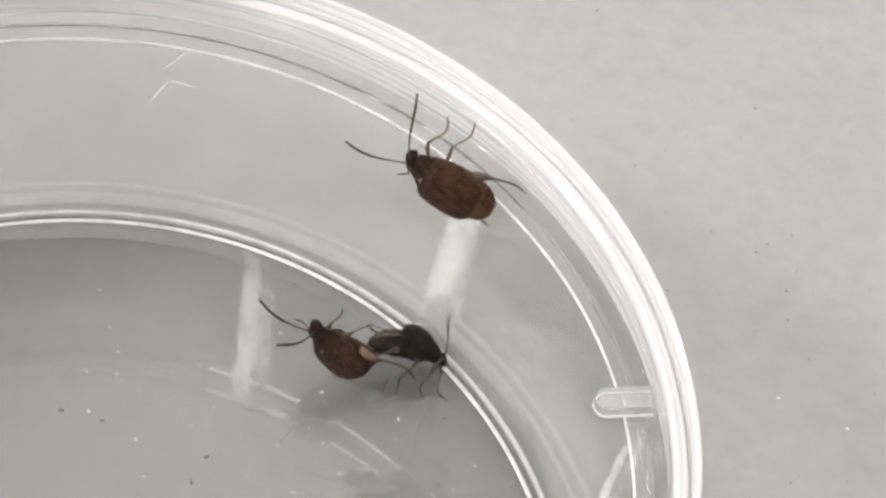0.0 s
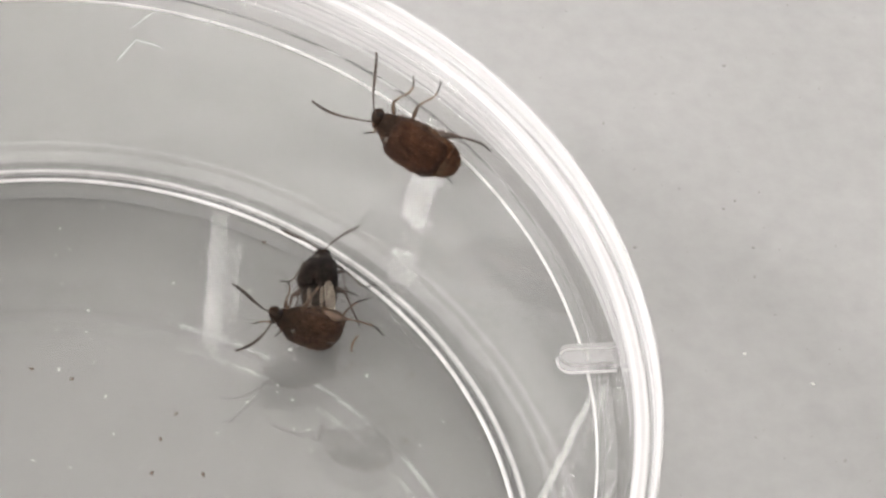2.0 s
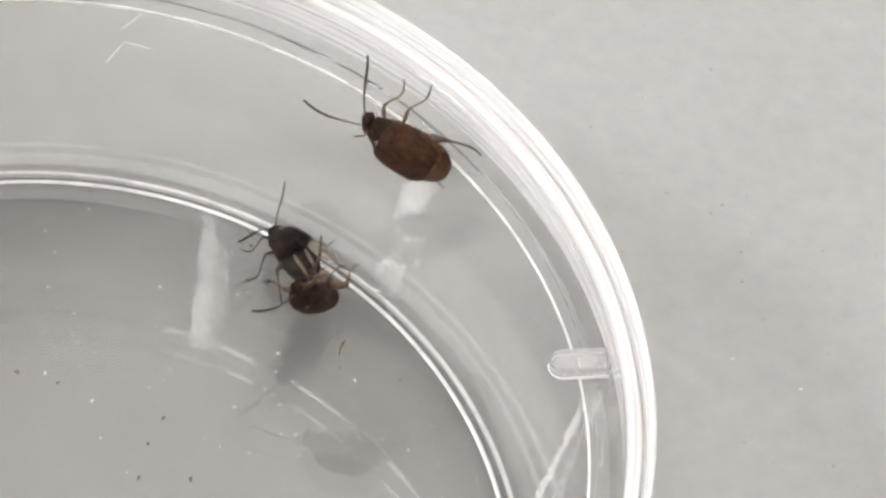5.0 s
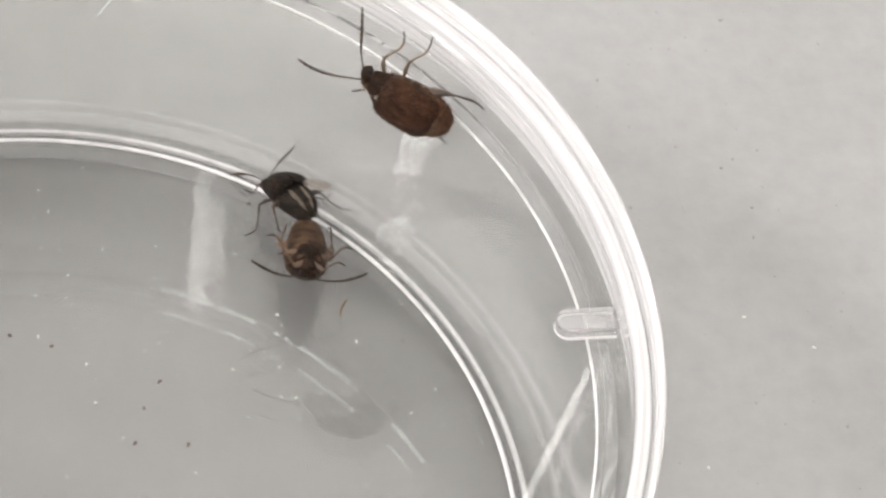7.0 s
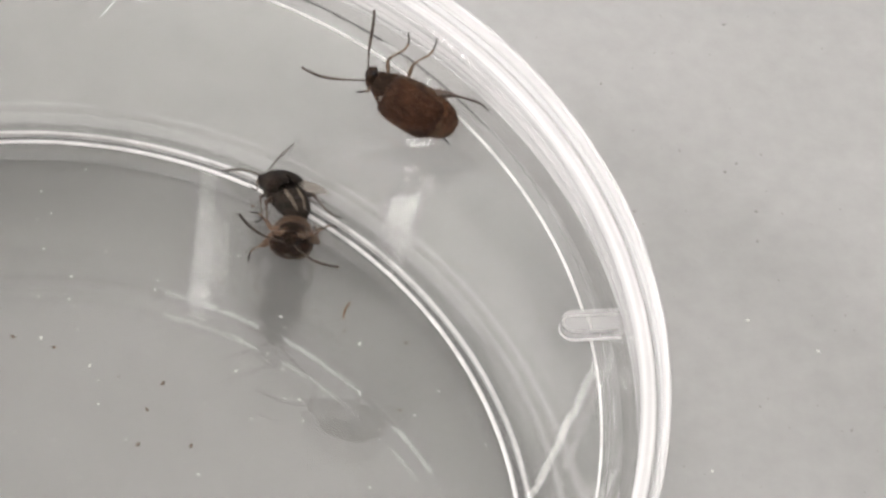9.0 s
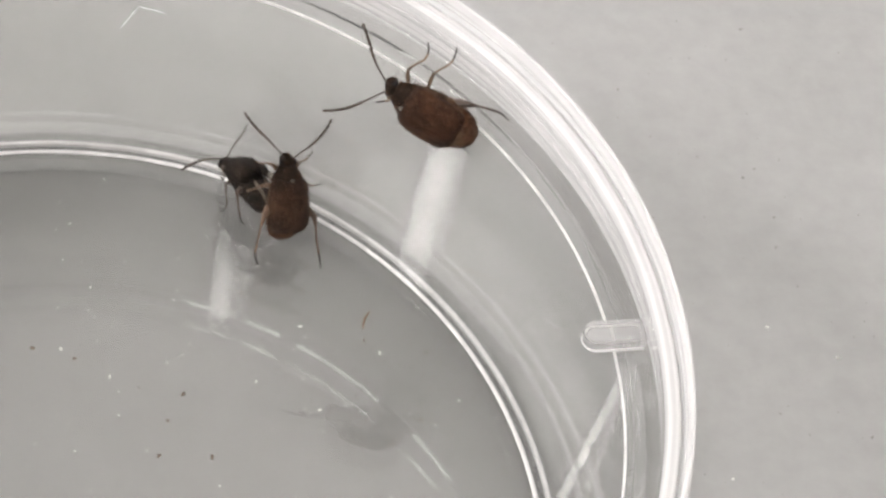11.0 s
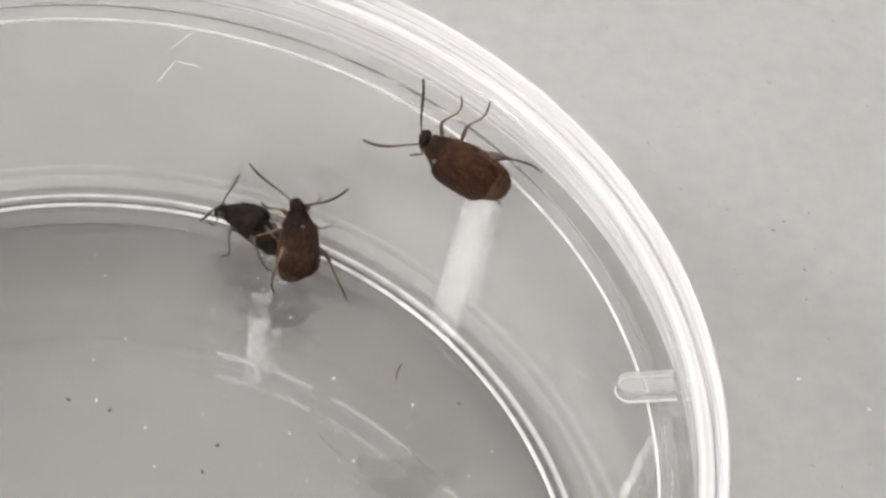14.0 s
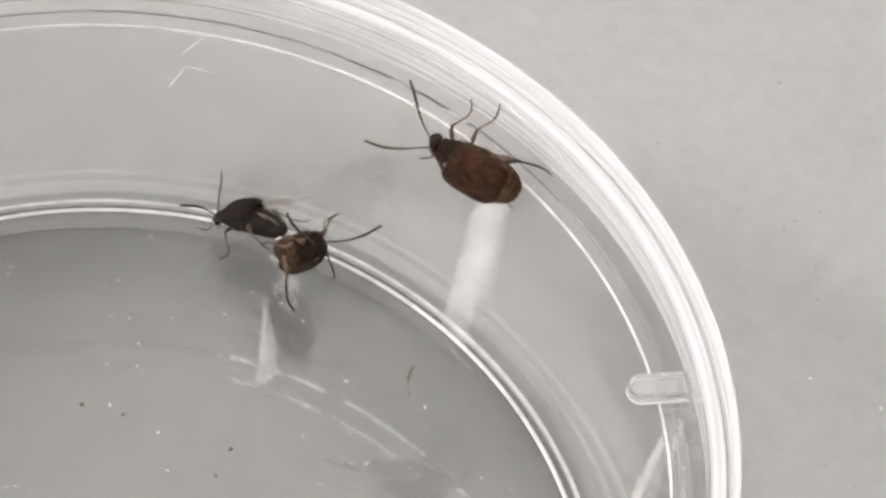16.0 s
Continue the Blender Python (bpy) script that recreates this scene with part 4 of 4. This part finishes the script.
    walk(SOLO["antenna_r"], [
        (0, pose(0.001618, -0.000136, 0.000063, 0.0, 35.4, -51.2)),
        (0.5, pose(0.001618, -0.000136, 0.000063, 0.0, 31.6, -42.6)),
        (3.5, pose(0.001618, -0.000136, 0.000063, 0.0, 34.5, -48.5)),
        (7, pose(0.001618, -0.000136, 0.000063, 0.0, 31.3, -42.6)),
        (7.5, pose(0.001618, -0.000136, 0.000063, -0.0, 31.6, -43.0)),
        (8, pose(0.001618, -0.000136, 0.000063, -0.0, 38.4, -58.9)),
        (8.5, pose(0.001618, -0.000136, 0.000063, -0.0, 35.6, -51.9)),
        (10.8, pose(0.001618, -0.000136, 0.000063, 0.0, -26.4, -70.1)),
        (11, pose(0.001618, -0.000136, 0.000063, 0.0, 19.4, -24.8)),
        (11.5, pose(0.001618, -0.000136, 0.000063, 0.0, 26.7, -34.6)),
        (12, pose(0.001618, -0.000136, 0.000063, 0.0, 19.9, -25.4)),
        (12.5, pose(0.001618, -0.000136, 0.000063, 0.0, 20.3, -25.8)),
        (13, pose(0.001618, -0.000136, 0.000063, 0.0, 28.6, -37.9)),
        (13.5, pose(0.001618, -0.000136, 0.000063, -0.0, 27.7, -50.9)),
        (14, pose(0.001618, -0.000136, 0.000063, 0.0, 11.6, -56.3)),
        (14.5, pose(0.001618, -0.000136, 0.000063, 0.0, 27.0, -34.8)),
        (15, pose(0.001618, -0.000136, 0.000063, 0.0, 24.6, -31.4)),
        (15.5, pose(0.001618, -0.000136, 0.000063, -0.0, 22.2, -28.1)),
        (16, pose(0.001618, -0.000136, 0.000063, -0.0, 21.4, -27.1)),
    ])
    walk(SOLO["fore_r"], [
        (0, pose(0.001044, -0.000230, -0.000271, -13.5, 57.9, -81.7)),
        (13, pose(0.001044, -0.000230, -0.000271, -13.5, 57.9, -81.7)),
        (16, pose(0.001044, -0.000230, -0.000271, -13.5, 57.9, -81.7)),
    ])
    walk(SOLO["middle_r"], [
        (0, pose(0.000439, -0.000355, -0.000376, 0.1, 57.8, -97.9)),
        (13, pose(0.000439, -0.000355, -0.000376, 0.1, 57.8, -97.9)),
        (16, pose(0.000439, -0.000355, -0.000376, 0.1, 57.8, -97.9)),
    ])
    walk(SOLO["hind_r"], [
        (0, pose(-0.000334, -0.000439, -0.000376, -10.2, 19.5, -172.4)),
        (13, pose(-0.000334, -0.000439, -0.000376, -10.2, 19.5, -172.4)),
        (16, pose(-0.000334, -0.000439, -0.000376, -10.2, 19.5, -172.4)),
    ])
    walk(SOLO["fore_l"], [
        (0, pose(0.001044, 0.000230, -0.000271, 1.2, 20.1, 65.3)),
        (13, pose(0.001044, 0.000230, -0.000271, 1.2, 20.1, 65.3)),
        (16, pose(0.001044, 0.000230, -0.000271, 1.2, 20.1, 65.3)),
    ])
    walk(SOLO["middle_l"], [
        (0, pose(0.000439, 0.000355, -0.000376, 1.4, 18.7, 102.3)),
        (13, pose(0.000439, 0.000355, -0.000376, 1.4, 18.7, 102.3)),
        (16, pose(0.000439, 0.000355, -0.000376, 1.4, 18.7, 102.3)),
    ])
    walk(SOLO["hind_l"], [
        (0, pose(-0.000334, 0.000439, -0.000376, 0.1, 19.5, 138.3)),
        (13, pose(-0.000334, 0.000439, -0.000376, 0.1, 19.5, 138.3)),
        (16, pose(-0.000334, 0.000439, -0.000376, 0.1, 19.5, 138.3)),
    ])
    walk(HEN["antenna_l"], [
        (0, pose(0.001527, 0.000128, 0.000059, 0.0, 5.1, 13.5)),
        (0.5, pose(0.001527, 0.000128, 0.000059, 0.0, -42.3, -24.1)),
        (0.75, pose(0.001527, 0.000128, 0.000059, -3.4, -1.7, -14.8)),
        (1, pose(0.001527, 0.000128, 0.000059, 0.0, 39.0, -5.8)),
        (1.25, pose(0.001527, 0.000128, 0.000059, 2.3, -17.3, -3.9)),
        (1.5, pose(0.001527, 0.000128, 0.000059, 4.6, -73.6, -4.4)),
        (2.5, pose(0.001527, 0.000128, 0.000059, 0.0, -5.3, 16.5)),
        (3, pose(0.001527, 0.000128, 0.000059, 0.0, -4.3, 17.7)),
        (3.5, pose(0.001527, 0.000128, 0.000059, -0.0, -25.1, 27.8)),
        (5.8, pose(0.001527, 0.000128, 0.000059, 0.0, 2.4, 17.4)),
        (6.5, pose(0.001527, 0.000128, 0.000059, 0.0, 13.3, 45.8)),
        (7, pose(0.001527, 0.000128, 0.000059, 0.0, 17.5, 64.2)),
        (7.5, pose(0.001527, 0.000128, 0.000059, 0.0, 8.6, 42.9)),
        (8, pose(0.001527, 0.000128, 0.000059, 0.0, 15.6, 47.5)),
        (10.8, pose(0.001527, 0.000128, 0.000059, 0.0, 24.0, 34.8)),
        (11, pose(0.001527, 0.000128, 0.000059, 0.0, 23.0, 31.4)),
        (11.5, pose(0.001527, 0.000128, 0.000059, -0.0, 2.5, 50.4)),
        (12, pose(0.001527, 0.000128, 0.000059, 0.0, 59.1, 37.4)),
        (14, pose(0.001527, 0.000128, 0.000059, 0.0, 26.4, 38.3)),
        (14.5, pose(0.001527, 0.000128, 0.000059, 0.0, 34.9, 30.6)),
        (16, pose(0.001527, 0.000128, 0.000059, 0.0, 34.9, 30.6)),
    ])
    walk(HEN["antenna_r"], [
        (0, pose(0.001527, -0.000128, 0.000059, -0.0, -44.9, 6.5)),
        (0.5, pose(0.001527, -0.000128, 0.000059, 0.0, 9.4, -26.4)),
        (1, pose(0.001527, -0.000128, 0.000059, 0.0, -61.9, -3.8)),
        (1.25, pose(0.001527, -0.000128, 0.000059, 1.1, -18.9, -6.8)),
        (1.5, pose(0.001527, -0.000128, 0.000059, -0.0, 24.1, -9.1)),
        (2, pose(0.001527, -0.000128, 0.000059, 0.0, 13.2, -6.8)),
        (2.5, pose(0.001527, -0.000128, 0.000059, 0.0, 40.6, -21.5)),
        (3, pose(0.001527, -0.000128, 0.000059, -0.0, 12.3, -37.4)),
        (3.5, pose(0.001527, -0.000128, 0.000059, 0.0, 49.5, -8.6)),
        (4.65, pose(0.001527, -0.000128, 0.000059, 1.8, 52.4, -46.8)),
        (5.8, pose(0.001527, -0.000128, 0.000059, 0.0, 55.4, -87.8)),
        (6, pose(0.001527, -0.000128, 0.000059, -0.0, 27.1, -46.7)),
        (6.5, pose(0.001527, -0.000128, 0.000059, 0.0, 11.4, -62.5)),
        (7, pose(0.001527, -0.000128, 0.000059, -0.0, 28.2, -51.9)),
        (7.5, pose(0.001527, -0.000128, 0.000059, -0.0, 3.2, -37.1)),
        (8, pose(0.001527, -0.000128, 0.000059, 0.0, -17.5, -29.3)),
        (8.5, pose(0.001527, -0.000128, 0.000059, 0.0, -10.4, -48.3)),
        (10.8, pose(0.001527, -0.000128, 0.000059, 0.0, -22.6, -18.7)),
        (11, pose(0.001527, -0.000128, 0.000059, 0.0, -26.5, -25.3)),
        (11.5, pose(0.001527, -0.000128, 0.000059, 0.0, -41.2, -32.0)),
        (12, pose(0.001527, -0.000128, 0.000059, 0.0, -11.7, -41.8)),
        (12.5, pose(0.001527, -0.000128, 0.000059, 0.0, -15.8, -38.9)),
        (13, pose(0.001527, -0.000128, 0.000059, -0.0, -16.5, -36.1)),
        (13.5, pose(0.001527, -0.000128, 0.000059, 0.0, -21.3, -49.3)),
        (14, pose(0.001527, -0.000128, 0.000059, 0.0, -46.9, -37.9)),
        (14.5, pose(0.001527, -0.000128, 0.000059, 0.0, -10.9, -64.5)),
        (15, pose(0.001527, -0.000128, 0.000059, 0.0, -8.4, -48.2)),
        (15.5, pose(0.001527, -0.000128, 0.000059, 0.0, -11.7, -48.0)),
        (16, pose(0.001527, -0.000128, 0.000059, -0.0, -7.9, -57.9)),
    ])
    walk(HEN["hind_l"], [
        (0, pose(-0.000315, 0.000414, -0.000355, 24.9, 15.6, -140.2)),
        (1, pose(-0.000315, 0.000414, -0.000355, 36.7, 15.9, -117.7)),
        (2, pose(-0.000315, 0.000414, -0.000355, 21.4, 6.4, -128.4)),
        (3, pose(-0.000315, 0.000414, -0.000355, 9.8, -4.3, -132.0)),
        (6, pose(-0.000315, 0.000414, -0.000355, 0.0, 4.6, 176.9)),
        (6.5, pose(-0.000315, 0.000414, -0.000355, 0.0, 5.4, 169.0)),
        (7, pose(-0.000315, 0.000414, -0.000355, 0.0, -11.6, 175.1)),
        (7.5, pose(-0.000315, 0.000414, -0.000355, 0.0, -15.0, 172.8)),
        (8, pose(-0.000315, 0.000414, -0.000355, 0.0, -3.6, 178.1)),
        (8.5, pose(-0.000315, 0.000414, -0.000355, 0.0, -23.0, 156.5)),
        (10.8, pose(-0.000315, 0.000414, -0.000355, 0.0, -52.5, 129.7)),
        (11, pose(-0.000315, 0.000414, -0.000355, -0.0, -34.4, 145.0)),
        (11.5, pose(-0.000315, 0.000414, -0.000355, -0.0, -41.7, 142.2)),
        (12, pose(-0.000315, 0.000414, -0.000355, 0.0, -17.8, 174.6)),
        (12.5, pose(-0.000315, 0.000414, -0.000355, 0.0, -22.0, 170.0)),
        (13, pose(-0.000315, 0.000414, -0.000355, -0.0, -24.5, 170.6)),
        (13.5, pose(-0.000315, 0.000414, -0.000355, 0.0, -39.1, 167.1)),
        (14, pose(-0.000315, 0.000414, -0.000355, 0.0, -54.5, 122.9)),
        (14.5, pose(-0.000315, 0.000414, -0.000355, 0.0, -49.2, 173.4)),
        (15, pose(-0.000315, 0.000414, -0.000355, -0.0, -52.1, 167.1)),
        (15.5, pose(-0.000315, 0.000414, -0.000355, 0.0, -58.0, 164.7)),
        (16, pose(-0.000315, 0.000414, -0.000355, -0.0, -59.8, 162.3)),
    ])
    walk(HEN["hind_r"], [
        (0, pose(-0.000315, -0.000414, -0.000355, -1.1, -4.4, -150.9)),
        (1, pose(-0.000315, -0.000414, -0.000355, -0.3, -6.9, -142.1)),
        (2, pose(-0.000315, -0.000414, -0.000355, 1.5, -20.7, -162.2)),
        (3, pose(-0.000315, -0.000414, -0.000355, 0.9, -19.5, -156.5)),
        (6, pose(-0.000315, -0.000414, -0.000355, 0.0, 26.5, -165.6)),
        (6.5, pose(-0.000315, -0.000414, -0.000355, 0.0, 8.3, -171.9)),
        (7, pose(-0.000315, -0.000414, -0.000355, 0.0, -7.3, -164.7)),
        (7.5, pose(-0.000315, -0.000414, -0.000355, 0.0, -17.1, -170.1)),
        (8, pose(-0.000315, -0.000414, -0.000355, 0.0, -14.9, -170.6)),
        (8.5, pose(-0.000315, -0.000414, -0.000355, 0.0, 6.3, -174.1)),
        (10.8, pose(-0.000315, -0.000414, -0.000355, 0.0, -28.3, -155.9)),
        (11, pose(-0.000315, -0.000414, -0.000355, -0.0, -26.4, -159.7)),
        (11.5, pose(-0.000315, -0.000414, -0.000355, -0.0, -8.9, -151.5)),
        (12, pose(-0.000315, -0.000414, -0.000355, 0.0, -32.4, -139.5)),
        (12.5, pose(-0.000315, -0.000414, -0.000355, 0.0, -35.2, -140.1)),
        (13, pose(-0.000315, -0.000414, -0.000355, 0.0, -31.9, -141.6)),
        (13.5, pose(-0.000315, -0.000414, -0.000355, 0.0, -31.3, -144.9)),
        (14, pose(-0.000315, -0.000414, -0.000355, 0.0, -31.0, -142.7)),
        (14.25, pose(-0.000315, -0.000414, -0.000355, 43.9, -43.7, -110.2)),
        (14.5, pose(-0.000315, -0.000414, -0.000355, 94.4, -71.1, -94.6)),
        (14.75, pose(-0.000315, -0.000414, -0.000355, 43.4, -50.9, -110.2)),
        (15, pose(-0.000315, -0.000414, -0.000355, -0.0, -42.6, -139.4)),
        (15.5, pose(-0.000315, -0.000414, -0.000355, 0.0, -37.3, -139.6)),
        (16, pose(-0.000315, -0.000414, -0.000355, -0.0, -38.3, -140.5)),
    ])
    walk(COCK["antenna_l"], [
        (0, pose(0.001368, 0.000115, 0.000053, 0.0, -37.6, 99.7)),
        (0.5, pose(0.001368, 0.000115, 0.000053, 0.0, -26.8, 28.1)),
        (0.75, pose(0.001368, 0.000115, 0.000053, 6.3, -4.2, -3.3)),
        (1, pose(0.001368, 0.000115, 0.000053, 0.0, 18.4, -33.7)),
        (1.25, pose(0.001368, 0.000115, 0.000053, 9.0, -19.6, -12.7)),
        (1.5, pose(0.001368, 0.000115, 0.000053, 0.0, -58.0, 14.4)),
        (2, pose(0.001368, 0.000115, 0.000053, 0.0, -14.1, 54.9)),
        (2.5, pose(0.001368, 0.000115, 0.000053, 0.0, -10.1, 28.2)),
        (3, pose(0.001368, 0.000115, 0.000053, 0.0, -6.8, 57.1)),
        (3.5, pose(0.001368, 0.000115, 0.000053, 0.0, -7.3, 87.4)),
        (5.8, pose(0.001368, 0.000115, 0.000053, -0.0, -19.3, 97.5)),
        (6, pose(0.001368, 0.000115, 0.000053, -0.0, -19.6, 92.6)),
        (6.5, pose(0.001368, 0.000115, 0.000053, 0.0, -29.3, 101.6)),
        (6.75, pose(0.001368, 0.000115, 0.000053, 7.4, -12.5, 53.5)),
        (7, pose(0.001368, 0.000115, 0.000053, 0.0, 4.1, 8.6)),
        (7.5, pose(0.001368, 0.000115, 0.000053, 0.0, 1.7, 13.1)),
        (8, pose(0.001368, 0.000115, 0.000053, 0.0, -3.0, 17.4)),
        (10.8, pose(0.001368, 0.000115, 0.000053, 0.0, 42.2, 19.9)),
        (11.5, pose(0.001368, 0.000115, 0.000053, 0.0, 17.3, 11.8)),
        (12, pose(0.001368, 0.000115, 0.000053, -0.0, -5.4, 18.6)),
        (12.5, pose(0.001368, 0.000115, 0.000053, 0.0, -10.1, 17.7)),
        (13, pose(0.001368, 0.000115, 0.000053, 0.0, -12.4, 17.1)),
        (13.25, pose(0.001368, 0.000115, 0.000053, -2.9, -5.6, 63.1)),
        (13.5, pose(0.001368, 0.000115, 0.000053, 0.0, 1.3, 108.5)),
        (14.5, pose(0.001368, 0.000115, 0.000053, 0.0, -7.0, 58.3)),
        (16, pose(0.001368, 0.000115, 0.000053, 0.0, -29.5, 61.2)),
    ])
    walk(COCK["antenna_r"], [
        (0, pose(0.001368, -0.000115, 0.000053, 0.0, 3.0, -92.6)),
        (0.5, pose(0.001368, -0.000115, 0.000053, 0.0, -14.5, -85.9)),
        (1, pose(0.001368, -0.000115, 0.000053, 0.0, 35.6, -119.5)),
        (1.25, pose(0.001368, -0.000115, 0.000053, 4.5, 25.4, -73.9)),
        (1.5, pose(0.001368, -0.000115, 0.000053, -0.0, 15.4, -32.1)),
        (2, pose(0.001368, -0.000115, 0.000053, 0.0, 13.2, -33.6)),
        (2.5, pose(0.001368, -0.000115, 0.000053, 0.0, 34.1, -30.1)),
        (3, pose(0.001368, -0.000115, 0.000053, 0.0, -34.6, -56.3)),
        (3.5, pose(0.001368, -0.000115, 0.000053, -0.0, -40.6, -31.0)),
        (5.8, pose(0.001368, -0.000115, 0.000053, -0.0, -34.9, -63.1)),
        (6, pose(0.001368, -0.000115, 0.000053, 0.0, -40.5, -80.6)),
        (6.5, pose(0.001368, -0.000115, 0.000053, 0.0, -27.0, -78.0)),
        (7, pose(0.001368, -0.000115, 0.000053, 0.0, -28.5, -69.6)),
        (7.5, pose(0.001368, -0.000115, 0.000053, 0.0, -26.2, -60.9)),
        (8, pose(0.001368, -0.000115, 0.000053, 0.0, -24.4, -48.5)),
        (8.5, pose(0.001368, -0.000115, 0.000053, 0.0, -31.1, -62.5)),
        (10.8, pose(0.001368, -0.000115, 0.000053, 0.0, -20.2, -49.0)),
        (11, pose(0.001368, -0.000115, 0.000053, 0.0, -29.1, -56.1)),
        (11.5, pose(0.001368, -0.000115, 0.000053, 0.0, -19.8, -43.7)),
        (12, pose(0.001368, -0.000115, 0.000053, 0.0, -9.3, -46.7)),
        (12.5, pose(0.001368, -0.000115, 0.000053, 0.0, -15.0, -44.9)),
        (13, pose(0.001368, -0.000115, 0.000053, 0.0, -18.0, -49.9)),
        (13.5, pose(0.001368, -0.000115, 0.000053, 0.0, -17.2, -77.4)),
        (14, pose(0.001368, -0.000115, 0.000053, 0.0, -25.6, -75.0)),
        (14.5, pose(0.001368, -0.000115, 0.000053, 0.0, -32.7, -57.7)),
        (15, pose(0.001368, -0.000115, 0.000053, 0.0, -38.1, -59.5)),
        (15.5, pose(0.001368, -0.000115, 0.000053, 0.0, -43.1, -62.6)),
        (16, pose(0.001368, -0.000115, 0.000053, 0.0, -46.2, -65.7)),
    ])
    walk(COCK["middle_l"], [
        (0, pose(0.000371, 0.000300, -0.000318, 146.1, 77.8, -111.4)),
        (1, pose(0.000371, 0.000300, -0.000318, 9.1, 43.7, 114.8)),
        (2, pose(0.000371, 0.000300, -0.000318, 13.2, 32.5, 127.3)),
        (3.5, pose(0.000371, 0.000300, -0.000318, 0.6, 11.5, 100.2)),
        (5.8, pose(0.000371, 0.000300, -0.000318, 0.0, 19.1, 96.1)),
        (6, pose(0.000371, 0.000300, -0.000318, 0.0, 17.5, 83.5)),
        (6.5, pose(0.000371, 0.000300, -0.000318, 0.0, 35.1, 98.6)),
        (7, pose(0.000371, 0.000300, -0.000318, 0.0, 46.5, 83.1)),
        (7.5, pose(0.000371, 0.000300, -0.000318, 0.0, 48.4, 92.6)),
        (8, pose(0.000371, 0.000300, -0.000318, 0.0, 54.7, 102.9)),
        (8.5, pose(0.000371, 0.000300, -0.000318, 0.0, 20.2, 133.8)),
        (12, pose(0.000371, 0.000300, -0.000318, 0.0, 19.5, 122.5)),
        (12.5, pose(0.000371, 0.000300, -0.000318, -0.0, 29.3, 120.7)),
        (13, pose(0.000371, 0.000300, -0.000318, -0.0, 32.8, 121.7)),
        (13.5, pose(0.000371, 0.000300, -0.000318, -0.0, 25.7, 104.5)),
        (14.5, pose(0.000371, 0.000300, -0.000318, 0.0, 18.4, 99.0)),
        (15, pose(0.000371, 0.000300, -0.000318, 0.0, 25.1, 98.4)),
        (15.5, pose(0.000371, 0.000300, -0.000318, -0.0, 26.0, 96.1)),
        (16, pose(0.000371, 0.000300, -0.000318, -0.0, 26.9, 93.1)),
    ])
    walk(COCK["fore_l"], [
        (0, pose(0.000882, 0.000194, -0.000229, -101.5, 79.1, -46.4)),
        (1, pose(0.000882, 0.000194, -0.000229, -104.8, 84.3, -46.4)),
        (1.5, pose(0.000882, 0.000194, -0.000229, 21.9, 54.5, 94.9)),
        (2, pose(0.000882, 0.000194, -0.000229, 16.2, 15.7, 107.4)),
        (3.5, pose(0.000882, 0.000194, -0.000229, 2.6, -1.6, 75.1)),
        (6.5, pose(0.000882, 0.000194, -0.000229, -0.0, -19.0, 110.3)),
        (7, pose(0.000882, 0.000194, -0.000229, 0.0, -17.6, 109.7)),
        (7.5, pose(0.000882, 0.000194, -0.000229, 0.0, -11.7, 112.2)),
        (8, pose(0.000882, 0.000194, -0.000229, 0.0, -7.8, 119.9)),
        (8.5, pose(0.000882, 0.000194, -0.000229, 0.0, -14.9, 127.5)),
        (13.5, pose(0.000882, 0.000194, -0.000229, 0.0, -8.7, 92.7)),
        (14.5, pose(0.000882, 0.000194, -0.000229, 0.0, -7.4, 74.7)),
        (16, pose(0.000882, 0.000194, -0.000229, 0.0, -8.2, 80.9)),
    ])
    walk(COCK["fore_r"], [
        (0, pose(0.000882, -0.000194, -0.000229, 31.4, 48.0, -11.8)),
        (1, pose(0.000882, -0.000194, -0.000229, -0.8, 57.7, -63.2)),
        (1.5, pose(0.000882, -0.000194, -0.000229, 9.7, 60.1, -48.3)),
        (2, pose(0.000882, -0.000194, -0.000229, -49.2, 50.5, -134.7)),
        (2.5, pose(0.000882, -0.000194, -0.000229, 3.0, 10.5, -52.0)),
        (3, pose(0.000882, -0.000194, -0.000229, -11.1, 30.0, -86.2)),
        (3.5, pose(0.000882, -0.000194, -0.000229, -29.5, 28.7, -123.3)),
        (5.9, pose(0.000882, -0.000194, -0.000229, -21.2, 17.1, -118.0)),
        (16, pose(0.000882, -0.000194, -0.000229, -8.8, -11.8, -131.2)),
    ])


room()
bench()
ceiling_lights()
dish = dish_base()
dish_lid(dish)
litter()
motions()
